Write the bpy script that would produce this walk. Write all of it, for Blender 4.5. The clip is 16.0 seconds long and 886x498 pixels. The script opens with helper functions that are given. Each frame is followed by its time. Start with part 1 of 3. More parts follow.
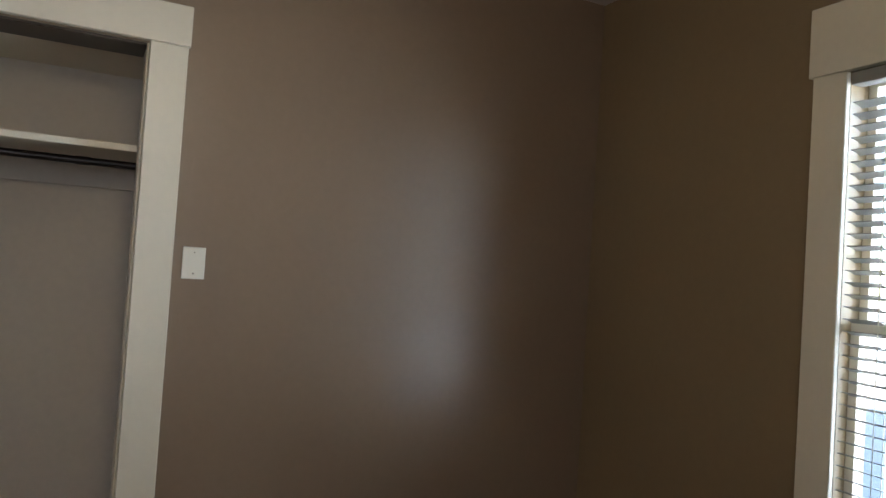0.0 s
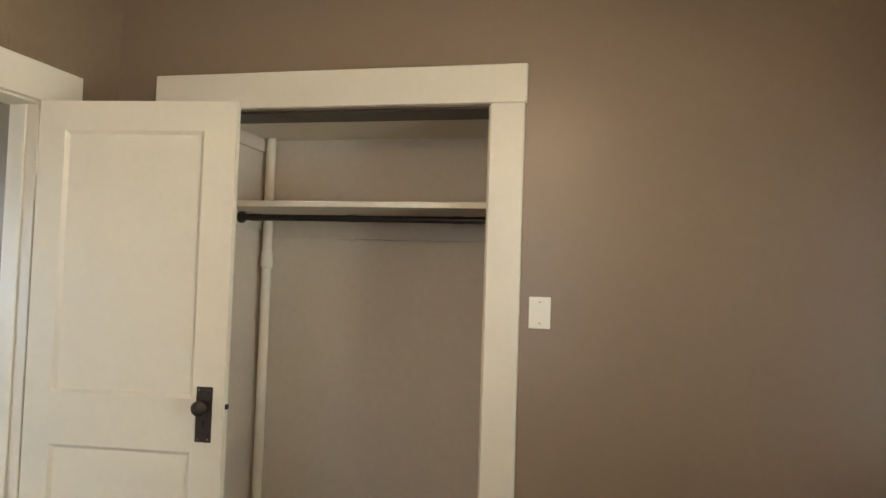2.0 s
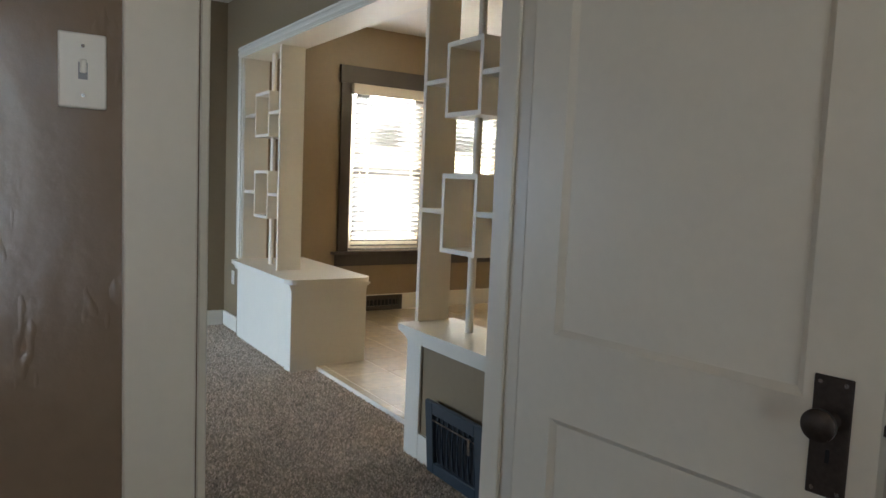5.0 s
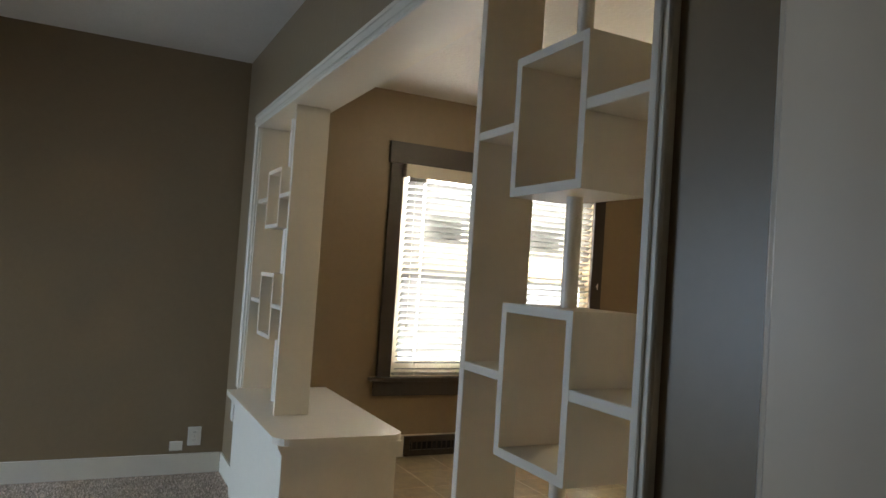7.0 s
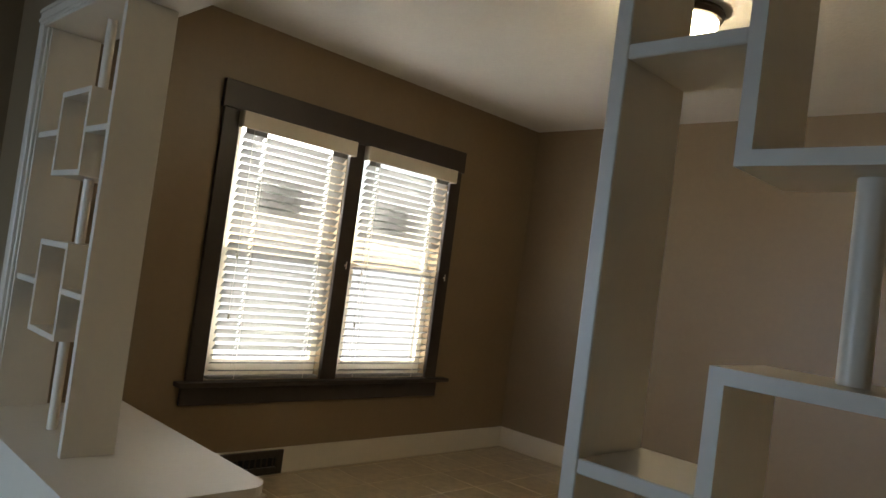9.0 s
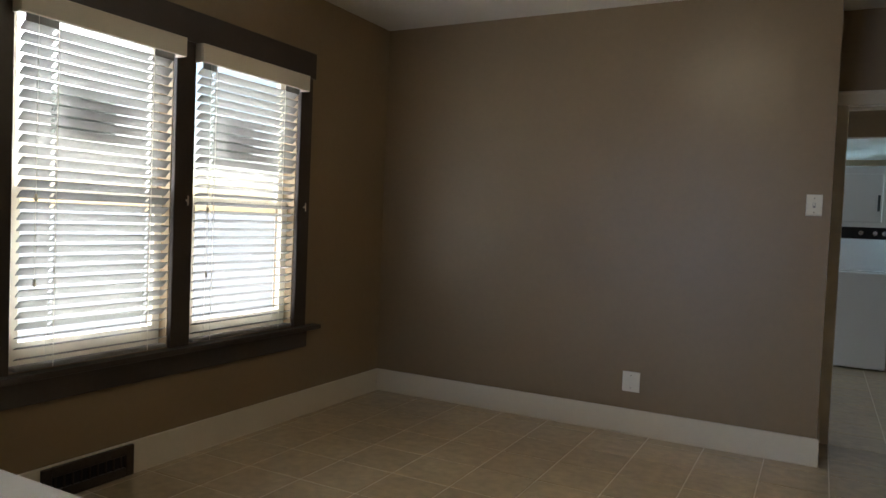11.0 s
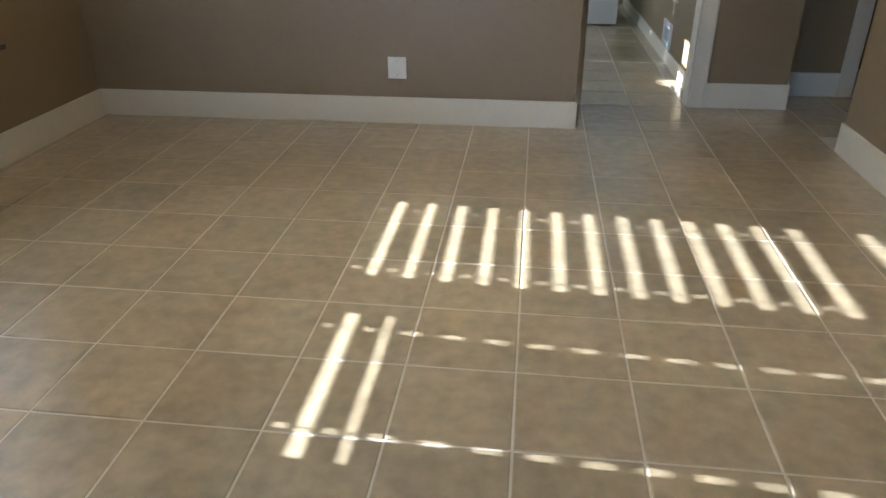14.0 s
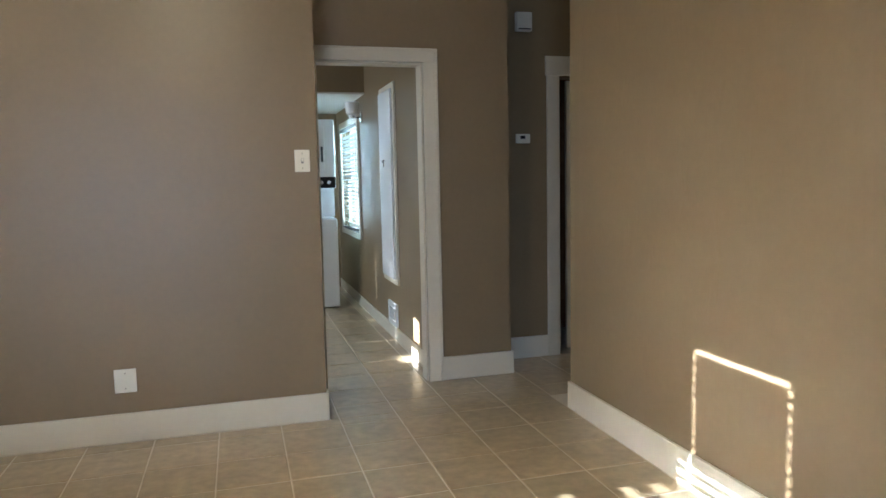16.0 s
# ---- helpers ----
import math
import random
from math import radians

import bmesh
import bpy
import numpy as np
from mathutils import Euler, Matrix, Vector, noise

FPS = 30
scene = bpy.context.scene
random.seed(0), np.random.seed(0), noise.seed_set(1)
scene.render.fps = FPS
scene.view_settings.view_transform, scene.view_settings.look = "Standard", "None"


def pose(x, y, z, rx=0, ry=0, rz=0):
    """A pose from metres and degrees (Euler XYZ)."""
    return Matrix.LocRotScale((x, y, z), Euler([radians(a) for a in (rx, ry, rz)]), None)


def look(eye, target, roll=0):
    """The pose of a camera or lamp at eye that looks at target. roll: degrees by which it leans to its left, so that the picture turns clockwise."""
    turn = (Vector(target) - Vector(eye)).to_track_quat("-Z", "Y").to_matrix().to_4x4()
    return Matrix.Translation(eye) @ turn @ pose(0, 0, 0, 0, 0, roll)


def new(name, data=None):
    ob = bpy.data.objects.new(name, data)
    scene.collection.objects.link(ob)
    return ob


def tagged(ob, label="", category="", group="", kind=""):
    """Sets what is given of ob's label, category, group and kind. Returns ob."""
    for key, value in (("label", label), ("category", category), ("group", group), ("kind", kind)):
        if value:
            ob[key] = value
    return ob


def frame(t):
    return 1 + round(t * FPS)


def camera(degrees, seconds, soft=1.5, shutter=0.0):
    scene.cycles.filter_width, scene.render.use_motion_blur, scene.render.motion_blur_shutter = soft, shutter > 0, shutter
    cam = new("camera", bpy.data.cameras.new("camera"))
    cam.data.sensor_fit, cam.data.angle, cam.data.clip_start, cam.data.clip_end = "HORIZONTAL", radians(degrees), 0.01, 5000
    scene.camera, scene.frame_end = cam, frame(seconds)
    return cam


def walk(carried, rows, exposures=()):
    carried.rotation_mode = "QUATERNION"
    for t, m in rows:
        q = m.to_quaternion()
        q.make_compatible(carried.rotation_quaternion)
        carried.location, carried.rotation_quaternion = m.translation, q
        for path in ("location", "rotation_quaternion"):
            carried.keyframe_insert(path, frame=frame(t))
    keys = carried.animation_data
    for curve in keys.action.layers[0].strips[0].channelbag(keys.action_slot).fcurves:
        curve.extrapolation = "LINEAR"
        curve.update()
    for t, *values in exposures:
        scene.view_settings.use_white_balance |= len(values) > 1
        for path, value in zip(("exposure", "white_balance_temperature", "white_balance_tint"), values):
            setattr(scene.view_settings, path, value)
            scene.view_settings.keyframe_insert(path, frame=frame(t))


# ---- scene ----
cam = camera(64.1, 16.0)
PATH = [
    (0, (1.55, -2.843, 1.319), (2.444, -1.055, 1.384), 3.7),
    (0.5, (1.738, -2.788, 1.34), (2.224, -0.848, 1.36), 2.2),
    (1, (1.916, -2.674, 1.382), (1.963, -0.675, 1.337), 1.0),
    (1.5, (2.038, -2.685, 1.408), (1.79, -0.7, 1.395), 0.7),
    (2, (2.156, -2.739, 1.414), (1.706, -0.792, 1.495), 1.9),
    (2.5, (2.253, -2.738, 1.242), (1.677, -0.826, 1.131), 1.3),
    (2.8, (2.252, -2.719, 1.225), (1.597, -0.84, 1.025), 1.2),
    (2.9, (2.227, -2.694, 1.224), (1.528, -0.832, 1.012), 1.3),
    (3, (2.189, -2.657, 1.223), (1.438, -0.816, 1.002), 1.0),
    (3.5, (1.985, -2.41, 1.253), (0.959, -0.698, 1.114), 1.7),
    (4, (1.796, -2.145, 1.25), (0.54, -0.594, 1.12), 1.7),
    (4.5, (1.595, -1.816, 1.256), (0.034, -0.586, 1.027), 1.0),
    (5, (1.331, -1.542, 1.27), (-0.341, -0.458, 1.089), 2.4),
    (5.2, (1.216, -1.431, 1.294), (-0.487, -0.392, 1.147), 2.4),
    (7.5, (-0.231, -0.613, 1.378), (-2.015, 0.282, 1.5), 4.7),
    (8, (-0.479, -0.631, 1.376), (-2.047, 0.608, 1.475), 5.5),
    (8.2, (-0.607, -0.666, 1.391), (-2.119, 0.64, 1.479), 5.9),
    (10.3, (-1.7, -0.579, 1.362), (-2.832, 1.069, 1.385), 5.2),
    (10.5, (-1.822, -0.521, 1.34), (-2.864, 1.187, 1.344), 3.7),
    (11, (-1.9, -0.36, 1.311), (-2.84, 1.404, 1.231), 2.4),
    (11.5, (-2.122, -0.335, 1.319), (-2.812, 1.51, 0.975), 2.0),
    (12, (-2.156, -0.328, 1.323), (-2.603, 1.555, 0.818), 1.1),
    (12.5, (-2.2, -0.303, 1.328), (-2.642, 1.57, 0.783), -0.4),
    (13, (-2.159, -0.156, 1.297), (-2.596, 1.706, 0.713), -1.2),
    (13.5, (-2.116, -0.057, 1.27), (-2.62, 1.704, 0.468), -3.1),
    (14, (-2.123, 0.004, 1.281), (-2.346, 1.773, 0.374), -0.3),
    (14.5, (-2.24, 0.062, 1.283), (-1.95, 1.866, 0.468), 1.0),
    (15, (-2.296, 0.083, 1.308), (-1.701, 1.843, 0.569), 1.6),
    (15.5, (-2.309, 0.109, 1.344), (-1.652, 1.93, 0.843), -0.1),
    (16, (-2.3, 0.164, 1.366), (-1.749, 2.076, 1.171), -1.2),
]
EXPOSURE = [
    (0, 4.35, 5950, 8), (0.5, 5.0, 6800, 9), (1, 5.05, 7500, 10), (2, 4.9, 7200, 10), (3, 4.85, 6600, 10), (3.5, 4.65, 6500, 10), (4.2, 3.85, 6200, 10), (5, 3.35, 6000, 10),
    (7.5, 2.7, 6250, 10), (8.2, 2.5, 6350, 10), (10.3, 1.75, 5800, 10), (11, 1.95, 5700, 10), (12, 2.95, 5350, 8), (13.5, 3.05, 5200, 8), (14.5, 2.7, 5450, 8), (15.5, 2.7, 5550, 9), (16, 3.15, 5600, 9),
]
walk(cam, [(t, look(eye, target, roll)) for t, eye, target, roll in PATH], EXPOSURE)

# ---- light: low western sun, sky, window light ----
world = bpy.data.worlds.new("sky")
scene.world = world
world.use_nodes = True
wn = world.node_tree
sky = wn.nodes.new("ShaderNodeTexSky")
sky.sky_type = "NISHITA"
sky.sun_disc = False
sky.sun_elevation = radians(18.4)
sky.sun_rotation = radians(273)
wn.nodes["Background"].inputs["Strength"].default_value = 0.07
wn.links.new(sky.outputs[0], wn.nodes["Background"].inputs["Color"])

sun = new("sun", bpy.data.lights.new("sun", "SUN"))
sun.data.energy, sun.data.angle, sun.data.color = 5.0, radians(0.27), (1.0, 0.97, 0.92)
sun.matrix_world = look((0, 0, 0), (1.0, -0.063, -0.333))


def window_light(name, eye, target, wide, high, watts, color, spread=180):
    d = bpy.data.lights.new(name, "AREA")
    d.shape, d.size, d.size_y, d.energy, d.color = "RECTANGLE", wide, high, watts, color
    d.spread = radians(spread)
    ob = new(name, d)
    ob.matrix_world = look(eye, target)
    return ob


# area lamp outside, above the dining windows, added in place of bright sky
window_light("sky_lamp_dining", (-6.1, 2.7, 2.75), (-5.46, 2.7, 1.98), 5.0, 2.0, 135, (1.0, 0.97, 0.91), 105)
window_light("skylight_bedroom", (4.05, -1.75, 1.24), (0, -1.75, 1.24), 0.80, 1.64, 2.5, (0.86, 0.94, 1.0))
# added fill lamp on the unseen back wall, brightens the closet side
window_light("fill_bedroom_back", (1.10, -4.24, 1.3), (1.6, 0, 0.7), 0.90, 1.5, 0.42, (0.90, 0.93, 1.0), 120)
window_light("skylight_living", (-3.85, -4.24, 1.15), (-3.35, 0, -0.6), 1.6, 1.1, 10, (0.63, 0.79, 1.0), 100)
# area lamp on the room side of the unseen kitchen window's closed blind
window_light("skylight_kitchen", (-4.79, 6.75, 1.5), (0, 6.9, 1.0), 1.16, 1.0, 4, (0.9, 0.96, 1.0))
window_light("skylight_laundry", (-0.80, 8.35, 1.4), (-5, 8.35, 1.4), 1.15, 1.16, 15, (0.6, 0.88, 1.0))


# ---- materials ----
def material(name, color, rough=0.5, vary=0.06, scale=6.0, grain=60.0, bump=0.05, metal=0.0, spec=0.5, detail_dist=0.002, random_piece=0.0, stain=0.0, coat=0.0, drips=0.0, island=0.0, coat_rough=0.1):
    m = bpy.data.materials.new(name)
    m.use_nodes = True
    nt = m.node_tree
    b = nt.nodes["Principled BSDF"]
    b.inputs["Roughness"].default_value = rough
    b.inputs["Metallic"].default_value = metal
    b.inputs["Specular IOR Level"].default_value = spec
    b.inputs["Coat Weight"].default_value = coat
    b.inputs["Coat Roughness"].default_value = coat_rough
    tc = nt.nodes.new("ShaderNodeTexCoord")
    geo = nt.nodes.new("ShaderNodeNewGeometry")
    big = nt.nodes.new("ShaderNodeTexNoise")
    big.inputs["Scale"].default_value, big.inputs["Detail"].default_value = scale, 3
    nt.links.new(geo.outputs["Position"], big.inputs["Vector"])
    fine = nt.nodes.new("ShaderNodeTexNoise")
    fine.inputs["Scale"].default_value, fine.inputs["Detail"].default_value = grain, 4
    nt.links.new(geo.outputs["Position"], fine.inputs["Vector"])
    ramp = nt.nodes.new("ShaderNodeMapRange")
    ramp.inputs["From Min"].default_value, ramp.inputs["From Max"].default_value = 0.1, 0.9
    ramp.inputs["To Min"].default_value, ramp.inputs["To Max"].default_value = 1 - vary, 1 + vary
    nt.links.new(big.outputs["Fac"], ramp.inputs["Value"])
    fr = nt.nodes.new("ShaderNodeMapRange")
    fr.inputs["From Min"].default_value, fr.inputs["From Max"].default_value = 0.3, 0.7
    fr.inputs["To Min"].default_value, fr.inputs["To Max"].default_value = 1 - vary * 0.5 - stain, 1 + vary * 0.5
    nt.links.new(fine.outputs["Fac"], fr.inputs["Value"])
    mul = nt.nodes.new("ShaderNodeMath")
    mul.operation = "MULTIPLY"
    nt.links.new(ramp.outputs[0], mul.inputs[0])
    nt.links.new(fr.outputs[0], mul.inputs[1])
    fac = mul.outputs[0]
    if random_piece:
        info = nt.nodes.new("ShaderNodeObjectInfo")
        rr = nt.nodes.new("ShaderNodeMapRange")
        rr.inputs["To Min"].default_value, rr.inputs["To Max"].default_value = 1 - random_piece, 1 + random_piece
        nt.links.new(info.outputs["Random"], rr.inputs["Value"])
        mm = nt.nodes.new("ShaderNodeMath")
        mm.operation = "MULTIPLY"
        nt.links.new(fac, mm.inputs[0])
        nt.links.new(rr.outputs[0], mm.inputs[1])
        fac = mm.outputs[0]
    if island:
        ri = nt.nodes.new("ShaderNodeMapRange")
        ri.inputs["To Min"].default_value, ri.inputs["To Max"].default_value = 1 - island, 1 + island
        nt.links.new(geo.outputs["Random Per Island"], ri.inputs["Value"])
        mi = nt.nodes.new("ShaderNodeMath")
        mi.operation = "MULTIPLY"
        nt.links.new(fac, mi.inputs[0])
        nt.links.new(ri.outputs[0], mi.inputs[1])
        fac = mi.outputs[0]
    vm = nt.nodes.new("ShaderNodeVectorMath")
    vm.operation = "SCALE"
    vm.inputs[0].default_value = color
    nt.links.new(fac, vm.inputs["Scale"])
    nt.links.new(vm.outputs[0], b.inputs["Base Color"])
    rv = nt.nodes.new("ShaderNodeMapRange")
    rv.inputs["To Min"].default_value, rv.inputs["To Max"].default_value = max(0.02, rough - 0.03), min(1, rough + 0.03)
    nt.links.new(big.outputs["Fac"], rv.inputs["Value"])
    nt.links.new(rv.outputs[0], b.inputs["Roughness"])
    if bump:
        bp = nt.nodes.new("ShaderNodeBump")
        bp.inputs["Strength"].default_value, bp.inputs["Distance"].default_value = bump, detail_dist
        nt.links.new(fine.outputs["Fac"], bp.inputs["Height"])
        if drips:
            # runs and ridges of thick old paint, drawn out downwards
            mp = nt.nodes.new("ShaderNodeMapping")
            mp.inputs["Scale"].default_value = (9, 9, 3.2)
            nt.links.new(geo.outputs["Position"], mp.inputs["Vector"])
            dn = nt.nodes.new("ShaderNodeTexNoise")
            dn.inputs["Scale"].default_value, dn.inputs["Detail"].default_value, dn.inputs["Roughness"].default_value = 1.0, 3, 0.6
            nt.links.new(mp.outputs[0], dn.inputs["Vector"])
            dr = nt.nodes.new("ShaderNodeMapRange")
            dr.inputs["From Min"].default_value, dr.inputs["From Max"].default_value = 0.60, 0.70
            nt.links.new(dn.outputs["Fac"], dr.inputs["Value"])
            b2 = nt.nodes.new("ShaderNodeBump")
            b2.inputs["Strength"].default_value, b2.inputs["Distance"].default_value = drips, 0.0025
            nt.links.new(dr.outputs[0], b2.inputs["Height"])
            nt.links.new(b2.outputs[0], bp.inputs["Normal"])
        nt.links.new(bp.outputs[0], b.inputs["Normal"])
    return m


WALL = material("taupe_satin_paint", (0.244, 0.178, 0.100), 0.39, 0.05, 1.6, 30, 0.14, spec=0.5, detail_dist=0.003, drips=0.18)
BEDPAINT = material("bedroom_taupe_paint", (0.240, 0.172, 0.116), 0.35, 0.05, 1.6, 30, 0.16, spec=0.5, detail_dist=0.003, drips=0.22)
OLDPAINT = material("thick_glossy_taupe_paint", (0.232, 0.166, 0.108), 0.20, 0.06, 1.6, 24, 0.42, spec=0.5, detail_dist=0.003, drips=1.0)
CEIL = material("white_textured_ceiling", (0.72, 0.69, 0.63), 0.8, 0.04, 3, 45, 0.7, spec=0.2, detail_dist=0.006)
TRIM = material("cream_enamel_trim", (0.71, 0.65, 0.53), 0.38, 0.03, 4, 40, 0.08)
CLOSET = material("closet_greige_paint", (0.59, 0.515, 0.42), 0.55, 0.05, 2.5, 30, 0.15)
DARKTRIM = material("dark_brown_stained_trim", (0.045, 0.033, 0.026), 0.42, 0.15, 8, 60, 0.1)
CARPET = material("shaggy_taupe_carpet", (0.56, 0.455, 0.345), 0.95, 0.2, 10, 90, 0.6, spec=0.1, detail_dist=0.02, stain=0.15, island=0.45)
BEDCARPET = material("short_brown_carpet", (0.17, 0.113, 0.078), 0.95, 0.32, 4, 260, 0.8, spec=0.1, detail_dist=0.006)
GROUT = material("pale_grout", (0.72, 0.66, 0.56), 0.85, 0.1, 8, 120, 0.4)
TILE = material("beige_ceramic_tile", (0.47, 0.37, 0.225), 0.31, 0.22, 5, 17, 0.03, spec=1.0, random_piece=0.07, stain=0.09, coat=0.45, coat_rough=0.22)
BRONZE = material("aged_bronze", (0.07, 0.055, 0.045), 0.42, 0.2, 30, 120, 0.1, metal=0.7)
REGISTER = material("dark_grey_enamel_metal", (0.06, 0.075, 0.085), 0.4, 0.1, 20, 90, 0.05, metal=0.3)
BLACK = material("black_recess", (0.01, 0.01, 0.01), 0.8, 0.1, 20, 90, 0)
PLASTIC = material("ivory_plastic", (0.78, 0.74, 0.64), 0.35, 0.02, 10, 90, 0)
# cream slats darkened to grey, shade of their backlit faces put into the colour
SLAT = material("shade_grey_faux_wood_slat", (0.24, 0.233, 0.215), 0.45, 0.04, 12, 90, 0.05)
STEEL = material("chrome_metal", (0.6, 0.6, 0.6), 0.25, 0.1, 20, 90, 0, metal=1.0)
DARKROD = material("dark_steel_rod", (0.06, 0.05, 0.045), 0.35, 0.25, 30, 140, 0.1, metal=0.8)
WHITEGOOD = material("white_appliance_enamel", (0.82, 0.84, 0.85), 0.22, 0.02, 4, 60, 0)
WOOD = material("dark_walnut_wood", (0.20, 0.095, 0.04), 0.45, 0.3, 14, 70, 0.15)
GROUND = material("pale_concrete_ground", (0.38, 0.36, 0.33), 0.9, 0.15, 0.6, 9, 0.4)
# colour of the stand-in panels at the upper sashes
PANEL = material("dark_olive_patch", (0.24, 0.26, 0.23), 0.6, 0.1, 8, 60, 0.1)


def glass_material():
    m = bpy.data.materials.new("window_glass")
    m.use_nodes = True
    b = m.node_tree.nodes["Principled BSDF"]
    b.inputs["Transmission Weight"].default_value = 1.0
    b.inputs["Roughness"].default_value = 0.0
    b.inputs["IOR"].default_value = 1.45
    return m


def glow_material(name, color, strength):
    m = bpy.data.materials.new(name)
    m.use_nodes = True
    b = m.node_tree.nodes["Principled BSDF"]
    b.inputs["Base Color"].default_value = (*color, 1)
    b.inputs["Roughness"].default_value = 0.3
    b.inputs["Emission Color"].default_value = (*color, 1)
    b.inputs["Emission Strength"].default_value = strength
    return m


GLASS = glass_material()
LAMPGLASS = glow_material("lit_frosted_glass", (1.0, 0.79, 0.48), 9.0)
BEDLAMPGLASS = glow_material("lit_amber_glass", (1.0, 0.78, 0.52), 1.65)
FROST = material("frosted_white_glass", (0.8, 0.8, 0.78), 0.25, 0.02, 10, 40, 0)


# ---- building helpers ----
def box(bm, x0, x1, y0, y1, z0, z1, bevel=0.0, seg=1):
    vs = [bm.verts.new((x, y, z)) for z in (z0, z1) for y in (y0, y1) for x in (x0, x1)]
    fs = [bm.faces.new([vs[i] for i in f]) for f in ((0, 2, 3, 1), (4, 5, 7, 6), (0, 1, 5, 4), (2, 6, 7, 3), (0, 4, 6, 2), (1, 3, 7, 5))]
    if bevel:
        es = list({e for f in fs for e in f.edges})
        bmesh.ops.bevel(bm, geom=es, offset=bevel, segments=seg, profile=0.5, affect="EDGES")
    return bm


def cyl(bm, a, b, r0, r1=None, n=20):
    a, b = Vector(a), Vector(b)
    r1 = r0 if r1 is None else r1
    m = Matrix.Translation((a + b) / 2) @ (b - a).to_track_quat("Z", "Y").to_matrix().to_4x4()
    bmesh.ops.create_cone(bm, cap_ends=True, segments=n, radius1=r0, radius2=r1, depth=(b - a).length, matrix=m)
    return bm


def lathe(bm, profile, n=32, m=Matrix.Identity(4)):
    rings = []
    for r, z in profile:
        rings.append([bm.verts.new(m @ Vector((max(r, 1e-4) * math.cos(2 * math.pi * k / n), max(r, 1e-4) * math.sin(2 * math.pi * k / n), z))) for k in range(n)])
    for p, q in zip(rings, rings[1:]):
        for k in range(n):
            bm.faces.new((p[k], p[(k + 1) % n], q[(k + 1) % n], q[k]))
    bm.faces.new(rings[0][::-1])
    bm.faces.new(rings[-1])
    return bm


def prism(bm, outline, z0, z1):
    lo = [bm.verts.new((x, y, z0)) for x, y in outline]
    hi = [bm.verts.new((x, y, z1)) for x, y in outline]
    bm.faces.new(lo[::-1])
    bm.faces.new(hi)
    for k in range(len(lo)):
        j = (k + 1) % len(lo)
        bm.faces.new((lo[k], lo[j], hi[j], hi[k]))
    return bm


def link_mesh(name, bm, mat, smooth=False):
    bmesh.ops.recalc_face_normals(bm, faces=bm.faces)
    me = bpy.data.meshes.new(name)
    bm.to_mesh(me)
    bm.free()
    me.materials.append(mat)
    if smooth:
        for p in me.polygons:
            p.use_smooth = True
        me.set_sharp_from_angle(angle=radians(35))
    return new(name, me)


def part(name, bm, mat, parent, label="", smooth=False):
    ob = link_mesh(name, bm, mat, smooth)
    ob.parent = parent
    return tagged(ob, label) if label else ob


def thing(name, m, label, category, group="", kind=""):
    ob = new(name)
    ob.matrix_world = m
    ob.empty_display_size = 0.1
    return tagged(ob, label, category, group, kind)


def setting(name, bm, mat, label, category, smooth=False):
    return tagged(link_mesh(name, bm, mat, smooth), label, category, kind="structure")


def one(*dims, bevel=0.0, seg=1):
    return box(bmesh.new(), *dims, bevel=bevel, seg=seg)


def wall(name, axis, p0, p1, a0, a1, holes=(), z0=-0.10, z1=2.72, mat=None, label="satin taupe painted plaster wall"):
    """A wall of thickness p0..p1 along one axis, from a0 to a1, cut by holes (a, a, z, z)."""
    bm = bmesh.new()
    cuts = sorted({a0, a1, *(h[0] for h in holes), *(h[1] for h in holes)})
    for u0, u1 in zip(cuts, cuts[1:]):
        spans = [(z0, z1)]
        for h in holes:
            if h[0] <= u0 and u1 <= h[1]:
                nxt = []
                for s0, s1 in spans:
                    if h[2] > s0:
                        nxt.append((s0, min(s1, h[2])))
                    if h[3] < s1:
                        nxt.append((max(s0, h[3]), s1))
                spans = nxt
        for s0, s1 in spans:
            if s1 - s0 > 1e-4:
                box(bm, *((p0, p1, u0, u1) if axis == "x" else (u0, u1, p0, p1)), s0, s1)
    return setting(name, bm, mat or WALL, label, "wall")


# ---- structure ----
CZ = 2.72
wall("wall_closet_front", "y", 0.0, 0.12, 0.0, 3.80, [(0.36, 1.70, -0.1, 2.10)], mat=BEDPAINT)
wall("wall_bedroom_door", "x", -0.14, 0.0, -4.30, 0.20, [(-1.215, -0.425, -0.1, 2.05)], mat=OLDPAINT, label="glossy taupe wall with thick paint runs")
wall("wall_divider", "y", 0.20, 0.41, -4.85, 0.29, [(-4.39, -0.90, -0.1, 2.22)])
wall("wall_closet_left", "x", 0.29, 0.41, 0.12, 0.76, mat=CLOSET, label="greige painted closet wall")
wall("wall_closet_back", "y", 0.64, 0.76, 0.41, 1.85, mat=CLOSET, label="greige painted closet wall")
wall("wall_closet_right", "x", 1.85, 1.97, 0.12, 0.76, mat=CLOSET, label="greige painted closet wall")
wall("wall_bedroom_right", "x", 3.80, 3.96, -4.42, 0.12, [(-2.18, -1.33, 0.40, 2.08)])
wall("wall_bedroom_back", "y", -4.42, -4.30, -0.14, 3.80, [(0.65, 1.55, 0.595, 2.08)])
wall("wall_living_back", "y", -4.42, -4.30, -4.85, -0.14, [(-4.70, -3.00, 0.595, 2.17)])
wall("wall_west", "x", -5.01, -4.85, -4.42, 9.52, [(1.365, 2.18, 0.595, 2.17), (2.31, 3.15, 0.595, 2.17), (5.48, 5.72, 1.18, 1.66), (6.15, 7.35, 0.98, 2.02)])
wall("wall_dining_right", "x", -0.45, -0.33, 0.41, 3.90)
wall("wall_dining_end", "y", 4.18, 4.30, -4.85, -1.86)
wall("wall_dining_return", "x", -1.98, -1.86, 4.30, 4.85)
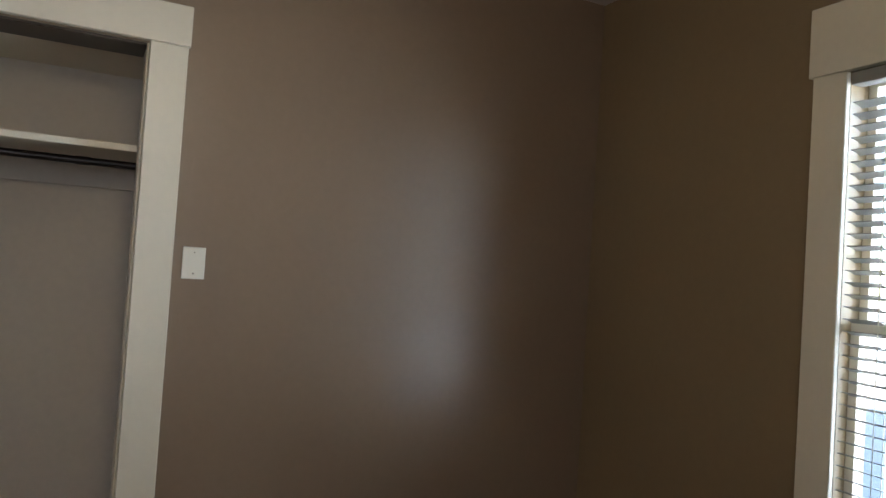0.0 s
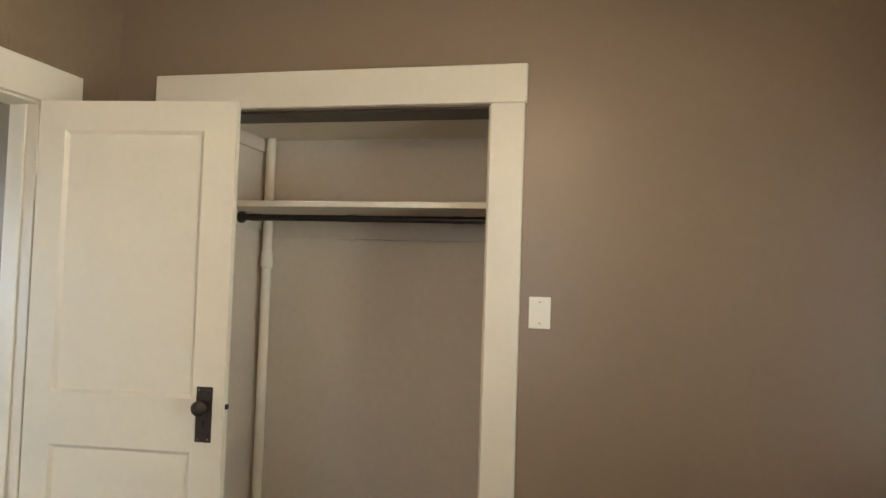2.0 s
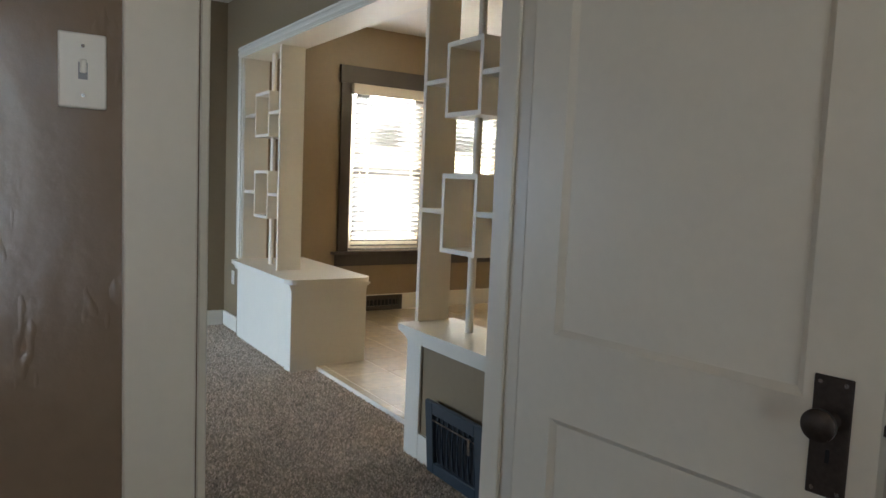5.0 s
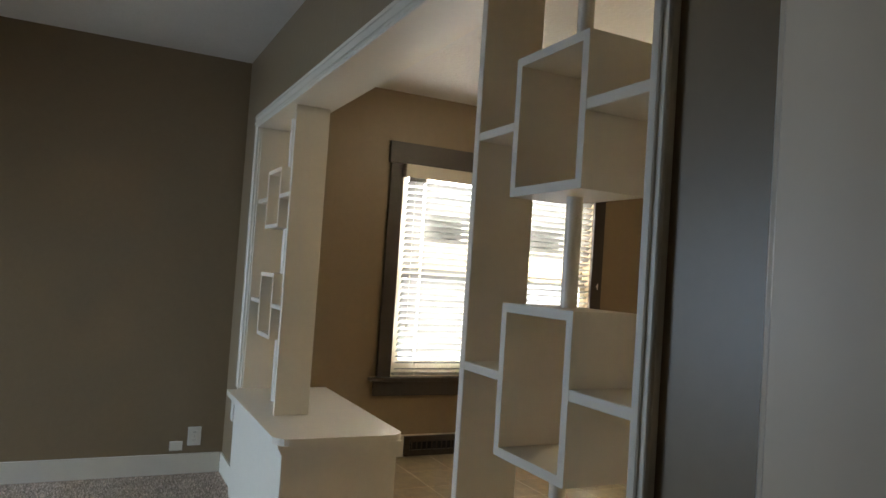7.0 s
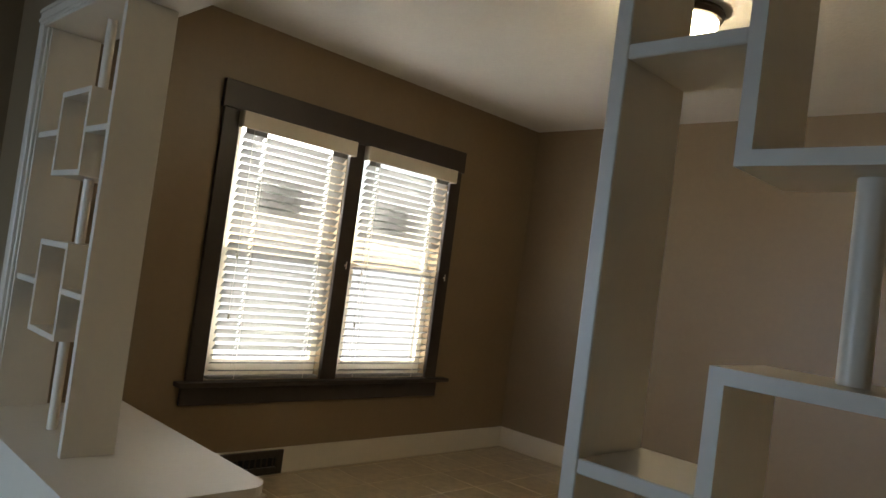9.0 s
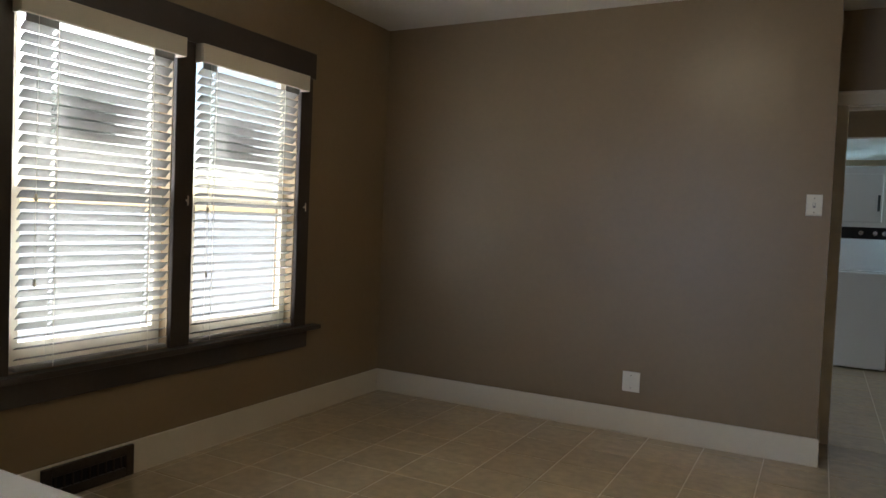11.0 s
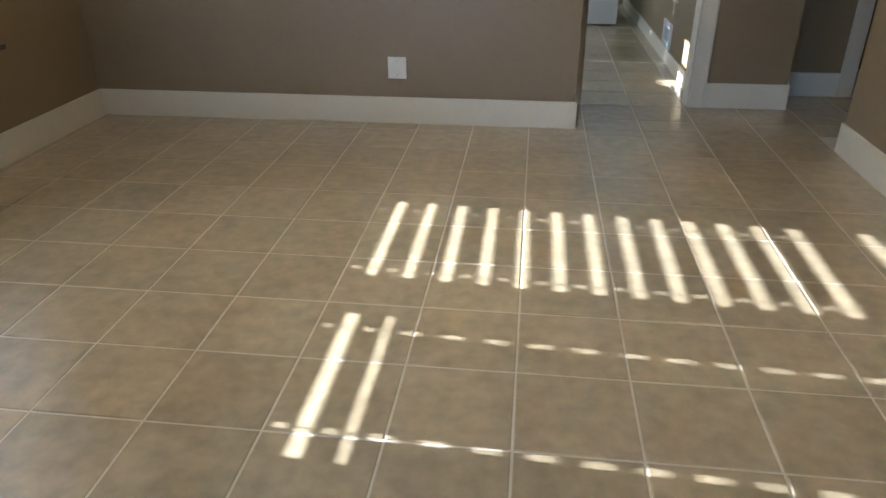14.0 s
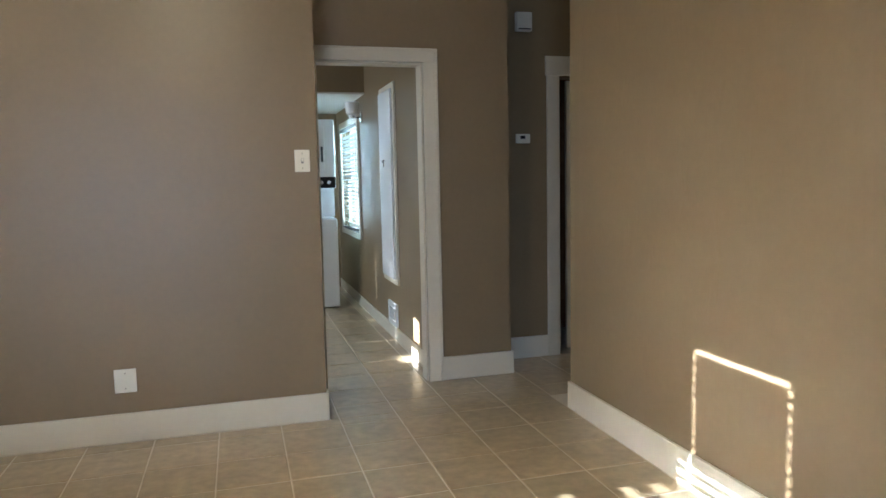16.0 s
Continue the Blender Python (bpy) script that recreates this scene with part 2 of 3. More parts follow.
wall("wall_kitchen_front", "y", 4.73, 4.85, -1.86, -0.50, [(-1.79, -1.10, -0.1, 2.13)])
wall("wall_kitchen_pier", "x", -1.03, -0.50, 4.85, 5.105)
wall("wall_kitchen_right", "x", -1.03, -0.90, 5.22, 9.40, [(7.75, 8.95, 0.80, 2.0)])
wall("wall_kitchen_end", "y", 9.40, 9.52, -4.85, -0.90)
wall("wall_hall_back", "y", 5.105, 5.22, -1.03, 1.40, [(0.055, 0.83, -0.1, 2.11)])
wall("wall_hall_front", "y", 3.78, 3.90, -0.33, 1.40)
wall("wall_hall_end", "x", 1.40, 1.52, 3.78, 6.12)
wall("wall_hall_closet", "y", 6.0, 6.12, -0.90, 1.40, mat=WOOD, label="dark walnut panelled closet back")
setting("ceiling", one(-5.01, 3.96, -4.42, 9.52, CZ, CZ + 0.12), CEIL, "white hand-textured plaster ceiling", "ceiling")
setting("ceiling_soffit", one(-4.85, -1.03, 7.30, 9.40, 2.25, CZ), WALL, "taupe painted dropped kitchen soffit", "ceiling")
setting("soffit_underside", one(-4.84, -1.032, 7.302, 9.39, 2.235, 2.25), CEIL, "white painted laundry ceiling", "ceiling")
setting("closet_ceiling", one(0.41, 1.85, 0.12, 0.64, 2.55, 2.60), CLOSET, "dim plaster closet ceiling", "ceiling")

bm = one(-4.85, -0.03, 0.34, 0.76, -0.25, -0.0025)
box(bm, -4.85, 1.40, 0.76, 9.40, -0.25, -0.0025)
setting("floor_slab", bm, GROUT, "pale grouted tile bed", "floor")
setting("floor_living", one(-4.85, -0.03, -4.30, 0.34, -0.25, -0.03), CARPET, "shaggy taupe living room carpet", "floor")
setting("floor_bedroom", one(-0.03, 3.80, -4.30, 0.64, -0.25, -0.005), BEDCARPET, "short worn brown bedroom carpet", "floor")

# outdoors
setting("ground", one(-400, 400, -400, 400, -0.9, -0.6), GROUND, "pale sunlit concrete yard", "ground")


# ---- trim ----
def trim(name, *dims, mat=None, bevel=0.003, label="cream enamel painted wood trim", category="trim"):
    return setting(name, one(*dims, bevel=bevel), mat or TRIM, label, category)


# bedroom closet casing
trim("closet_casing", 1.70, 1.835, -0.022, -0.0005, -0.005, 2.105)
trim("closet_casing", 0.225, 0.36, -0.022, -0.0005, -0.005, 2.105)
trim("closet_header", 0.212, 1.842, -0.028, -0.0005, 2.105, 2.258)
trim("closet_jamb", 1.69, 1.70, 0.001, 0.119, -0.004, 2.10)
trim("closet_jamb", 0.36, 0.37, 0.001, 0.119, -0.004, 2.10)
trim("closet_head", 0.37, 1.69, 0.004, 0.188, 2.088, 2.0995, mat=DARKTRIM, label="dark brown closet head board")
# bedroom doorway
for face in ((0.0005, 0.022), (-0.162, -0.1405)):
    trim("door_casing", *face, -1.345, -1.222, -0.028, 2.045)
    trim("door_casing", *face, -0.418, -0.295, -0.028, 2.045)
    trim("door_header", face[0] - (0.004 if face[0] < 0 else 0), face[1] + (0.004 if face[0] > 0 else 0), -1.395, -0.245, 2.045, 2.19)
trim("door_jamb", -0.1395, -0.0005, -1.2145, -1.197, -0.028, 2.05)
trim("door_jamb", -0.1395, -0.0005, -0.443, -0.4255, -0.028, 2.05)
trim("door_jamb", -0.1395, -0.0005, -1.197, -0.443, 2.035, 2.05)
trim("door_stop", -0.085, -0.05, -0.453, -0.443, -0.028, 2.035)
trim("door_stop", -0.085, -0.05, -1.197, -1.187, -0.028, 2.035)
# divider opening trim
trim("opening_trim", -4.455, -4.39, 0.180, 0.1995, 0.60, 2.22)
trim("opening_trim", -0.90, -0.858, 0.180, 0.1995, 0.60, 2.22)
trim("opening_trim", -4.455, -0.858, 0.180, 0.1995, 2.22, 2.295)
for step in (0.008, 0.046):
    trim("opening_bead", -4.455, -0.858, 0.1735, 0.1797, 2.222 + step, 2.238 + step, bevel=0.0025)
    trim("opening_bead", -0.897 + step * 0.55, -0.884 + step * 0.55, 0.1735, 0.1797, 0.602, 2.2215, bevel=0.0025)
trim("opening_soffit", -4.389, -0.901, 0.1805, 0.425, 2.205, 2.2195)
trim("opening_trim", -4.455, -0.858, 0.4105, 0.43, 2.22, 2.295)
# baseboards
BB = 0.16
base_label = "cream painted tall wooden baseboard"
trim("baseboard", -4.8495, -4.834, 0.41, 4.18, 0.0, BB, label=base_label)
trim("baseboard", -4.834, -1.846, 4.164, 4.1795, 0.0, BB, label=base_label)
trim("baseboard", -1.8595, -1.845, 4.1795, 4.73, 0.0, BB, label=base_label)
trim("baseboard", -0.466, -0.4505, 0.43, 3.915, 0.0, BB, label=base_label)
trim("baseboard", -0.4505, 1.39, 3.9005, 3.915, 0.0, BB, label=base_label)
trim("baseboard", -1.025, -0.485, 4.714, 4.7295, 0.0, BB, label=base_label)
trim("baseboard", -0.4995, -0.485, 4.7295, 5.09, 0.0, BB, label=base_label)
trim("baseboard", -0.485, -0.05, 5.09, 5.1045, 0.0, BB, label=base_label)
trim("baseboard", -1.045, -1.0305, 4.875, 9.40, 0.0, 0.11, label=base_label)
trim("baseboard", -4.8495, -4.836, -4.30, 0.185, -0.03, 0.10, label=base_label)
trim("baseboard", -4.836, -4.44, 0.186, 0.1995, -0.03, 0.10, label=base_label)
trim("baseboard", -0.81, -0.16, 0.186, 0.1995, -0.03, 0.10, label=base_label)
trim("baseboard", 1.836, 3.80, -0.016, -0.0005, -0.005, 0.115, label=base_label)
trim("baseboard", 3.784, 3.7995, -4.30, -0.016, -0.005, 0.115, label=base_label)
trim("baseboard", 0.0005, 0.016, -4.30, -1.346, -0.005, 0.115, label=base_label)
# kitchen doorway casing
trim("kitchen_casing", -1.10, -1.005, 4.708, 4.7295, 0.0, 2.13)
trim("kitchen_casing", -1.858, -1.79, 4.708, 4.7295, 0.0, 2.13)
trim("kitchen_casing", -1.858, -1.005, 4.706, 4.7295, 2.13, 2.215)
trim("kitchen_backband", -1.024, -1.0045, 4.698, 4.7075, 0.0, 2.196)
trim("kitchen_backband", -1.858, -1.0045, 4.696, 4.7055, 2.196, 2.216)
trim("kitchen_jamb", -1.115, -1.1005, 4.7305, 4.8495, 0.0, 2.13)
trim("kitchen_jamb", -1.7895, -1.115, 4.7305, 4.8495, 2.115, 2.1295)
# hall door casing
trim("hall_casing", -0.05, 0.05, 5.083, 5.1045, 0.0, 2.12)
trim("hall_casing", 0.83, 0.93, 5.083, 5.1045, 0.0, 2.12)
trim("hall_header", -0.06, 0.94, 5.08, 5.1045, 2.12, 2.262)


# ---- windows and blinds ----
def window_unit(name, m, w, h, mat, label, left=0.03, right=0.02, rail=0.065):
    """Double-hung sash in a wall opening; local x along the wall, y outwards, z up from the sill."""
    t = thing(name, m, label, "window", kind="structure")
    for n, y, z0, z1 in (("lower_sash", 0.075, 0.0, h * 0.5), ("upper_sash", 0.115, h * 0.5 - 0.04, h)):
        bm = bmesh.new()
        box(bm, 0.0, left, y - 0.018, y + 0.018, z0, z1)
        box(bm, w - right, w, y - 0.018, y + 0.018, z0, z1)
        box(bm, left, w - right, y - 0.018, y + 0.018, z0, z0 + (rail if n == "lower_sash" else 0.04))
        box(bm, left, w - right, y - 0.018, y + 0.018, z1 - 0.04, z1)
        s = part(n, bm, mat, t)
        g = part("pane", one(0.02, w - 0.02, y - 0.003, y + 0.003, z0 + 0.03, z1 - 0.03), GLASS, s)
        g.visible_shadow = False
    return t


def slat_mesh(length, tilt, holes=(), deep=0.050):
    """One gently crowned slat along x with cord slots at holes, tilted about x; positive tilt lifts the room-side edge (-y)."""
    bm = bmesh.new()
    c, s = math.cos(radians(tilt)), math.sin(radians(tilt))

    def strip(x0, x1, v0, v1, n):
        rows = []
        for k in range(n):
            v = v0 + (v1 - v0) * k / (n - 1)
            crown = 0.0025 * (1 - (2 * v / deep) ** 2)
            rows.append([(v, crown + 0.0014), (v, crown - 0.0014)])
        pts = [r[0] for r in rows] + [r[1] for r in rows[::-1]]
        pts = [(v * c + z * s, -v * s + z * c) for v, z in pts]
        a = [bm.verts.new((x0, y, z)) for y, z in pts]
        b = [bm.verts.new((x1, y, z)) for y, z in pts]
        for k in range(len(pts)):
            j = (k + 1) % len(pts)
            bm.faces.new((a[k], a[j], b[j], b[k]))
        bm.faces.new(a[::-1])
        bm.faces.new(b)

    x = 0.0
    for h in holes:
        strip(x, h - 0.009, -deep / 2, deep / 2, 5)
        strip(h - 0.009, h + 0.009, -deep / 2, -0.0135, 2)
        strip(h - 0.009, h + 0.009, 0.0135, deep / 2, 2)
        x = h + 0.009
    strip(x, length, -deep / 2, deep / 2, 5)
    bmesh.ops.recalc_face_normals(bm, faces=bm.faces)
    me = bpy.data.meshes.new("slat")
    bm.to_mesh(me)
    bm.free()
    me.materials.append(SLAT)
    return me


def blind(m, w, z0, z1, pitch, tilts, label, valance=0.0, group="", side=0.012, end=0.012, tassels=(), cords=(0.13, -0.13), rise=0.035):
    """Horizontal blind; local x along the wall, y outwards. tilts: (height below which it holds, tilt)."""
    t = thing("window_blind", m, label, "blind", group)
    if valance:
        bm = one(-valance, w + valance, -0.085, -0.070, z1 - 0.085, z1 + 0.012, bevel=0.004)
        box(bm, -valance, -valance + 0.010, -0.070, -0.01, z1 - 0.085, z1 + 0.012)
        box(bm, w + valance - 0.010, w + valance, -0.070, -0.01, z1 - 0.085, z1 + 0.012)
        part("valance", bm, TRIM, t, "cream curved valance")
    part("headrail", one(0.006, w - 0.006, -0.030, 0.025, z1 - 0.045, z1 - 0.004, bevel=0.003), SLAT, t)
    cords = [x if x > 0 else w + x for x in cords]
    if valance:
        # plates added behind the valance to shorten the sun line on the far wall
        for x0, x1 in ((side, cords[0]), (cords[1], w - end)):
            part("sun_line_stop", one(x0, x1, -0.024, -0.021, z1 - 0.105, z1 - 0.03), SLAT, t)
    meshes = {}
    z = z0 + rise
    top = z1 - 0.088
    while z < top:
        tilt = next(a for lim, a in tilts if z < lim)
        if tilt not in meshes:
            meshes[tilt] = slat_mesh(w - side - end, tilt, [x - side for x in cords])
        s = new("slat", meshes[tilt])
        s.parent = t
        s.location = (side, 0, z)
        z += pitch
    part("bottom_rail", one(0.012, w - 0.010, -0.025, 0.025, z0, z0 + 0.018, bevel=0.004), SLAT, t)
    for x in cords:
        bm = bmesh.new()
        for y in (-0.026, 0.026):
            box(bm, x - 0.0015, x + 0.0015, y - 0.001, y + 0.001, z0, z1 - 0.04)
        part("ladder_cord", bm, PLASTIC, t)
    for z in tassels:
        bm = lathe(bmesh.new(), [(0.003, 0.028), (0.006, 0.02), (0.008, 0.0), (0.004, -0.004)], 10, Matrix.Translation((side + 0.05, -0.034, z0 + z)))
        box(bm, side + 0.0492, side + 0.0508, -0.0348, -0.0332, z0 + z + 0.028, z1 - 0.05)
        part("pull_cord", bm, PLASTIC, t)
    return t


def along_west(y, z):
    """Local x runs along +Y, local y outwards (-X)."""
    return Matrix.Translation((-4.85, y, z)) @ Matrix.Rotation(radians(90), 4, "Z")


def along_south(x, z):
    """Local x runs along -X, local y outwards (-Y)."""
    return Matrix.Translation((x, -4.30, z)) @ Matrix.Rotation(radians(180), 4, "Z")


def along_east(x, y, z):
    return Matrix.Translation((x, y, z)) @ Matrix.Rotation(radians(-90), 4, "Z")


window_unit("window_1", along_west(1.365, 0.595), 0.815, 1.575, TRIM, "painted double-hung sash window behind blinds", 0.082, 0.046, 0.118)
window_unit("window_2", along_west(2.31, 0.595), 0.84, 1.575, TRIM, "painted double-hung sash window behind blinds", 0.092, 0.050, 0.114)
blind(along_west(1.372, 0) @ Matrix.Translation((0, -0.002, 0)), 0.80, 0.605, 2.165, 0.0465, [(0.76, 17), (9, 41)], "cream faux-wood horizontal blind, nearly closed, sunlit", 0.02, "dining blinds", 0.036, 0.008, (0.72, 0.36), (0.18, 0.67), 0.047)
blind(along_west(2.317, 0) @ Matrix.Translation((0, -0.002, 0)), 0.826, 0.605, 2.165, 0.0465, [(1.54, 19), (9, 41)], "cream faux-wood horizontal blind with lower slats open", 0.02, "dining blinds", 0.036, 0.008, (0.70, 0.35), (0.133, 0.685), 0.047)
# dark casing round the pair
dk = dict(mat=DARKTRIM, label="dark brown stained window casing")
trim("window_casing", -4.8495, -4.822, 1.255, 1.362, 0.595, 2.18, **dk)
trim("window_mullion", -4.8495, -4.822, 2.183, 2.307, 0.595, 2.18, **dk)
trim("window_casing", -4.8495, -4.822, 3.153, 3.265, 0.595, 2.18, **dk)
trim("window_header", -4.8495, -4.815, 1.24, 3.285, 2.18, 2.342, **dk)
trim("window_stool", -4.8495, -4.775, 1.195, 3.37, 0.567, 0.594, **dk)
trim("window_apron", -4.8495, -4.822, 1.235, 3.285, 0.455, 0.567, **dk)

window_unit("window_3", along_east(3.80, -1.33, 0.40), 0.85, 1.68, TRIM, "white double-hung bedroom window behind blinds")
blind(along_east(3.80, -1.336, 0) @ Matrix.Translation((0, 0.01, 0)), 0.838, 0.41, 2.075, 0.040, [(9, 14)], "white slatted bedroom blind, slats open")
trim("window_casing", 3.776, 3.7995, -1.33, -1.205, 0.40, 2.08)
trim("window_casing", 3.776, 3.7995, -2.305, -2.18, 0.40, 2.08)
trim("window_header", 3.770, 3.7995, -2.325, -1.19, 2.08, 2.325)
trim("window_stool", 3.73, 3.7995, -2.35, -1.16, 0.372, 0.399)
trim("window_apron", 3.778, 3.7995, -2.30, -1.21, 0.26, 0.372)
window_unit("window_4", along_east(-1.03, 8.95, 0.80) @ Matrix.Translation((0, 0, 0)), 1.20, 1.20, TRIM, "white laundry window behind slatted blind")
blind(along_east(-1.03, 8.944, 0), 1.188, 0.81, 1.995, 0.045, [(9, 20)], "white slatted laundry blind, slats open, backlit")
trim("window_casing", -1.054, -1.0305, 7.66, 7.75, 0.74, 2.07)
trim("window_casing", -1.054, -1.0305, 8.95, 9.04, 0.74, 2.07)
trim("window_casing", -1.054, -1.0305, 7.75, 8.95, 2.0, 2.07)
trim("window_casing", -1.054, -1.0305, 7.75, 8.95, 0.74, 0.80)
# unseen back window and blind, added to go with the bedroom fill lamp
window_unit("fill_window_8", along_south(1.55, 0.595), 0.90, 1.485, TRIM, "added unseen bedroom window behind closed blind")
blind(along_south(1.543, 0), 0.886, 0.605, 2.075, 0.0465, [(9, 62)], "closed cream blind on the added bedroom window")
window_unit("window_5", along_south(-3.00, 0.595), 1.70, 1.575, TRIM, "wide living room sash window behind closed blind")
blind(along_south(-3.007, 0), 1.686, 0.605, 2.165, 0.0465, [(9, 62)], "cream faux-wood living room blind, slats closed")
# panels added for an unidentified dark patch behind each upper blind
for y, label in ((1.365 + 0.27, "window_1"), (2.31 + 0.28, "window_2")):
    pn = thing("sash_patch_panel", Matrix.Translation((-4.992, y, 1.62)) @ Matrix.Rotation(radians(90), 4, "Z"), "dark grey louvered stand-in panel outside the upper sash", "vent", "upper sash panels")
    part("frame", one(0, 0.33, 0, 0.012, 0, 0.21, bevel=0.003), PANEL, pn)
    for k in range(4):
        part("louver", one(0.015, 0.315, -0.006, -0.0005, 0.02 + k * 0.048, 0.048 + k * 0.048), PANEL, pn)
for y, z in ((2.262, 1.36), (3.212, 1.36)):
    ck = thing("cord_cleat", Matrix.Translation((-4.822, y, z)) @ Matrix.Rotation(radians(90), 4, "Z"), "small white blind cord cleat on dark casing", "cleat", "cord cleats")
    part("stem", one(-0.005, 0.005, -0.010, -0.0005, -0.006, 0.006), PLASTIC, ck)
    part("horns", one(-0.004, 0.004, -0.016, -0.0103, -0.026, 0.026, bevel=0.002), PLASTIC, ck)
# unseen window, assumed from light on the washer; blind added to keep sun out
window_unit("window_7", along_west(6.15, 0.98), 1.20, 1.04, TRIM, "unseen kitchen sash window behind closed blind")
blind(along_west(6.157, 0), 1.186, 0.99, 2.015, 0.0465, [(9, 62)], "cream kitchen blind added closed to keep sun out")
# unseen opening, sized and placed so the sun throws the kitchen wall patch
window_unit("window_6", along_west(5.48, 1.18), 0.24, 0.48, TRIM, "unseen narrow kitchen window assumed for the sun patch")


# ---- room divider: pedestals and open shelf columns ----
def rounded(x0, x1, y0, y1, r, n=6):
    out = []
    for cx, cy, a0 in ((x1 - r, y0 + r, -90), (x1 - r, y1 - r, 0), (x0 + r, y1 - r, 90), (x0 + r, y0 + r, 180)):
        for k in range(n + 1):
            a = radians(a0 + 90 * k / n)
            out.append((cx + r * math.cos(a), cy + r * math.sin(a)))
    return out


def divider_shelf(open_x, wall_x, label):
    t = thing("divider_shelf", pose(open_x, 0.305, 0.602), label, "shelf", "divider shelf columns")
    span = wall_x - open_x
    k = abs(span) / 0.73

    def b(name, u0, u1, z0, z1, y0=-0.09, y1=0.09, bevel=0.002):
        xs = sorted((u0 * span / 0.73, u1 * span / 0.73))
        return part(name, one(*xs, y0, y1, z0 - 0.602, z1 - 0.602, bevel=bevel), TRIM, t)

    b("side_panel", 0.0, 0.026 / k, 0.602, 2.204)
    b("wall_panel", 0.73 - 0.026 / k, 0.73, 0.602, 2.204, -0.10, 0.10)
    b("face_strip", 0.73 - 0.020 / k, 0.73, 0.602, 2.204, -0.112, -0.1005)
    for z0, z1 in ((1.572, 1.905), (0.962, 1.320)):
        bm = bmesh.new()
        u0, u1, w = 0.205, 0.492, 0.021 / k
        for a0, a1, c0, c1 in ((u0, u0 + w, z0, z1), (u1 - w, u1, z0, z1), (u0 + w, u1 - w, z0, z0 + 0.021), (u0 + w, u1 - w, z1 - 0.021, z1)):
            xs = sorted((a0 * span / 0.73, a1 * span / 0.73))
            box(bm, *xs, -0.09, 0.09, c0 - 0.602, c1 - 0.602)
        part("box_frame", bm, TRIM, t)
    for z in (1.742, 1.146):
        b("shelf_board", 0.0262 / k, 0.2048, z - 0.011, z + 0.011)
    for z in (1.746, 1.150):
        b("shelf_board", 0.4922, 0.73 - 0.0262 / k, z - 0.012, z + 0.012)
    xm = 0.348 * span / 0.73
    for z0, z1 in ((0.603, 0.962), (1.320, 1.572), (1.905, 2.204)):
        bm = cyl(bmesh.new(), (xm, 0, z0 - 0.602), (xm, 0, z1 - 0.602), 0.019, n=20)
        part("post", bm, TRIM, t, smooth=True)
    return t


divider_shelf(-1.605, -0.902, "cream painted open divider shelf with staggered square boxes")
divider_shelf(-3.57, -4.388, "cream painted open divider shelf on the deep pedestal")


def pedestal(x0, x1, deep, label, panelled):
    t = thing("divider_pedestal", pose(0, 0, 0), label, "pedestal", "divider pedestals")
    bm = bmesh.new()
    lo, hi = (x0, x1 + 0.09) if panelled else (x0 + 0.05, x1)
    box(bm, lo, hi, 0.162, 0.199, -0.03, 0.568)
    box(bm, x0, x1, 0.199, deep, -0.03, 0.568)
    body = part("body", bm, WALL if panelled else TRIM, t, "taupe painted panel body" if panelled else "")
    if panelled:
        part("end_board", one(x0 - 0.012, x0 - 0.0005, 0.150, deep, -0.03, 0.568), TRIM, t)
        part("pilaster", one(x0 - 0.012, x0 + 0.115, 0.148, 0.1615, -0.03, 0.568, bevel=0.002), TRIM, t)
        part("top_rail", one(x0 + 0.115, hi, 0.150, 0.1615, 0.520, 0.568), TRIM, t)
        part("base_rail", one(x0 + 0.115, hi, 0.150, 0.1615, -0.03, 0.10), TRIM, t)
    else:
        part("corner_board", one(x1 - 0.10, x1 + 0.012, 0.150, 0.1615, -0.03, 0.568, bevel=0.002), TRIM, t)
        part("end_board", one(x1 + 0.0005, x1 + 0.012, 0.1615, deep + 0.004, -0.03, 0.568), TRIM, t)
    a, b2 = (x0 - 0.045, hi) if panelled else (lo, x1 + 0.030)
    bm = bmesh.new()
    for step, z0, z1 in ((0.006, 0.530, 0.545), (0.014, 0.545, 0.557), (0.022, 0.557, 0.5695)):
        if panelled:
            box(bm, x0 - 0.012 - step, hi, 0.148 - step, 0.1475, z0, z1)
            box(bm, x0 - 0.012 - step, x0 - 0.0125, 0.1475, deep, z0, z1)
        else:
            box(bm, lo, x1 + 0.012 + step, 0.148 - step, 0.1495, z0, z1)
            box(bm, x1 + 0.0125, x1 + 0.012 + step, 0.1495, deep + step, z0, z1)
            box(bm, x0, x1 + 0.0125, deep + 0.0045, deep + step, z0, z1)
    part("moulding", bm, TRIM, t)
    bm = bmesh.new()
    out = rounded(a - (0.012 if panelled else 0.0), b2 + (0.0 if panelled else 0.012), 0.110, deep + 0.036, 0.05)
    if panelled:
        prism(bm, rounded(a - 0.012, b2, 0.110, 0.1785, 0.03), 0.570, 0.6015)
        prism(bm, [(a - 0.012, 0.1785), (x1 - 0.002, 0.1785), (x1 - 0.002, deep + 0.036), (a - 0.012, deep + 0.036)], 0.570, 0.6015)
    else:
        prism(bm, [(x0 + 0.002, 0.1785), (b2 - 0.05, 0.1785), (b2 - 0.05, deep + 0.036), (x0 + 0.002, deep + 0.036)], 0.570, 0.6015)
        prism(bm, [(a, 0.110), (b2 - 0.05, 0.110), (b2 - 0.05, 0.1785), (a, 0.1785)], 0.570, 0.6015)
        r = [(x, y) for x, y in rounded(b2 - 0.30, b2 + 0.012, 0.110, deep + 0.036, 0.085) if x > b2 - 0.11]
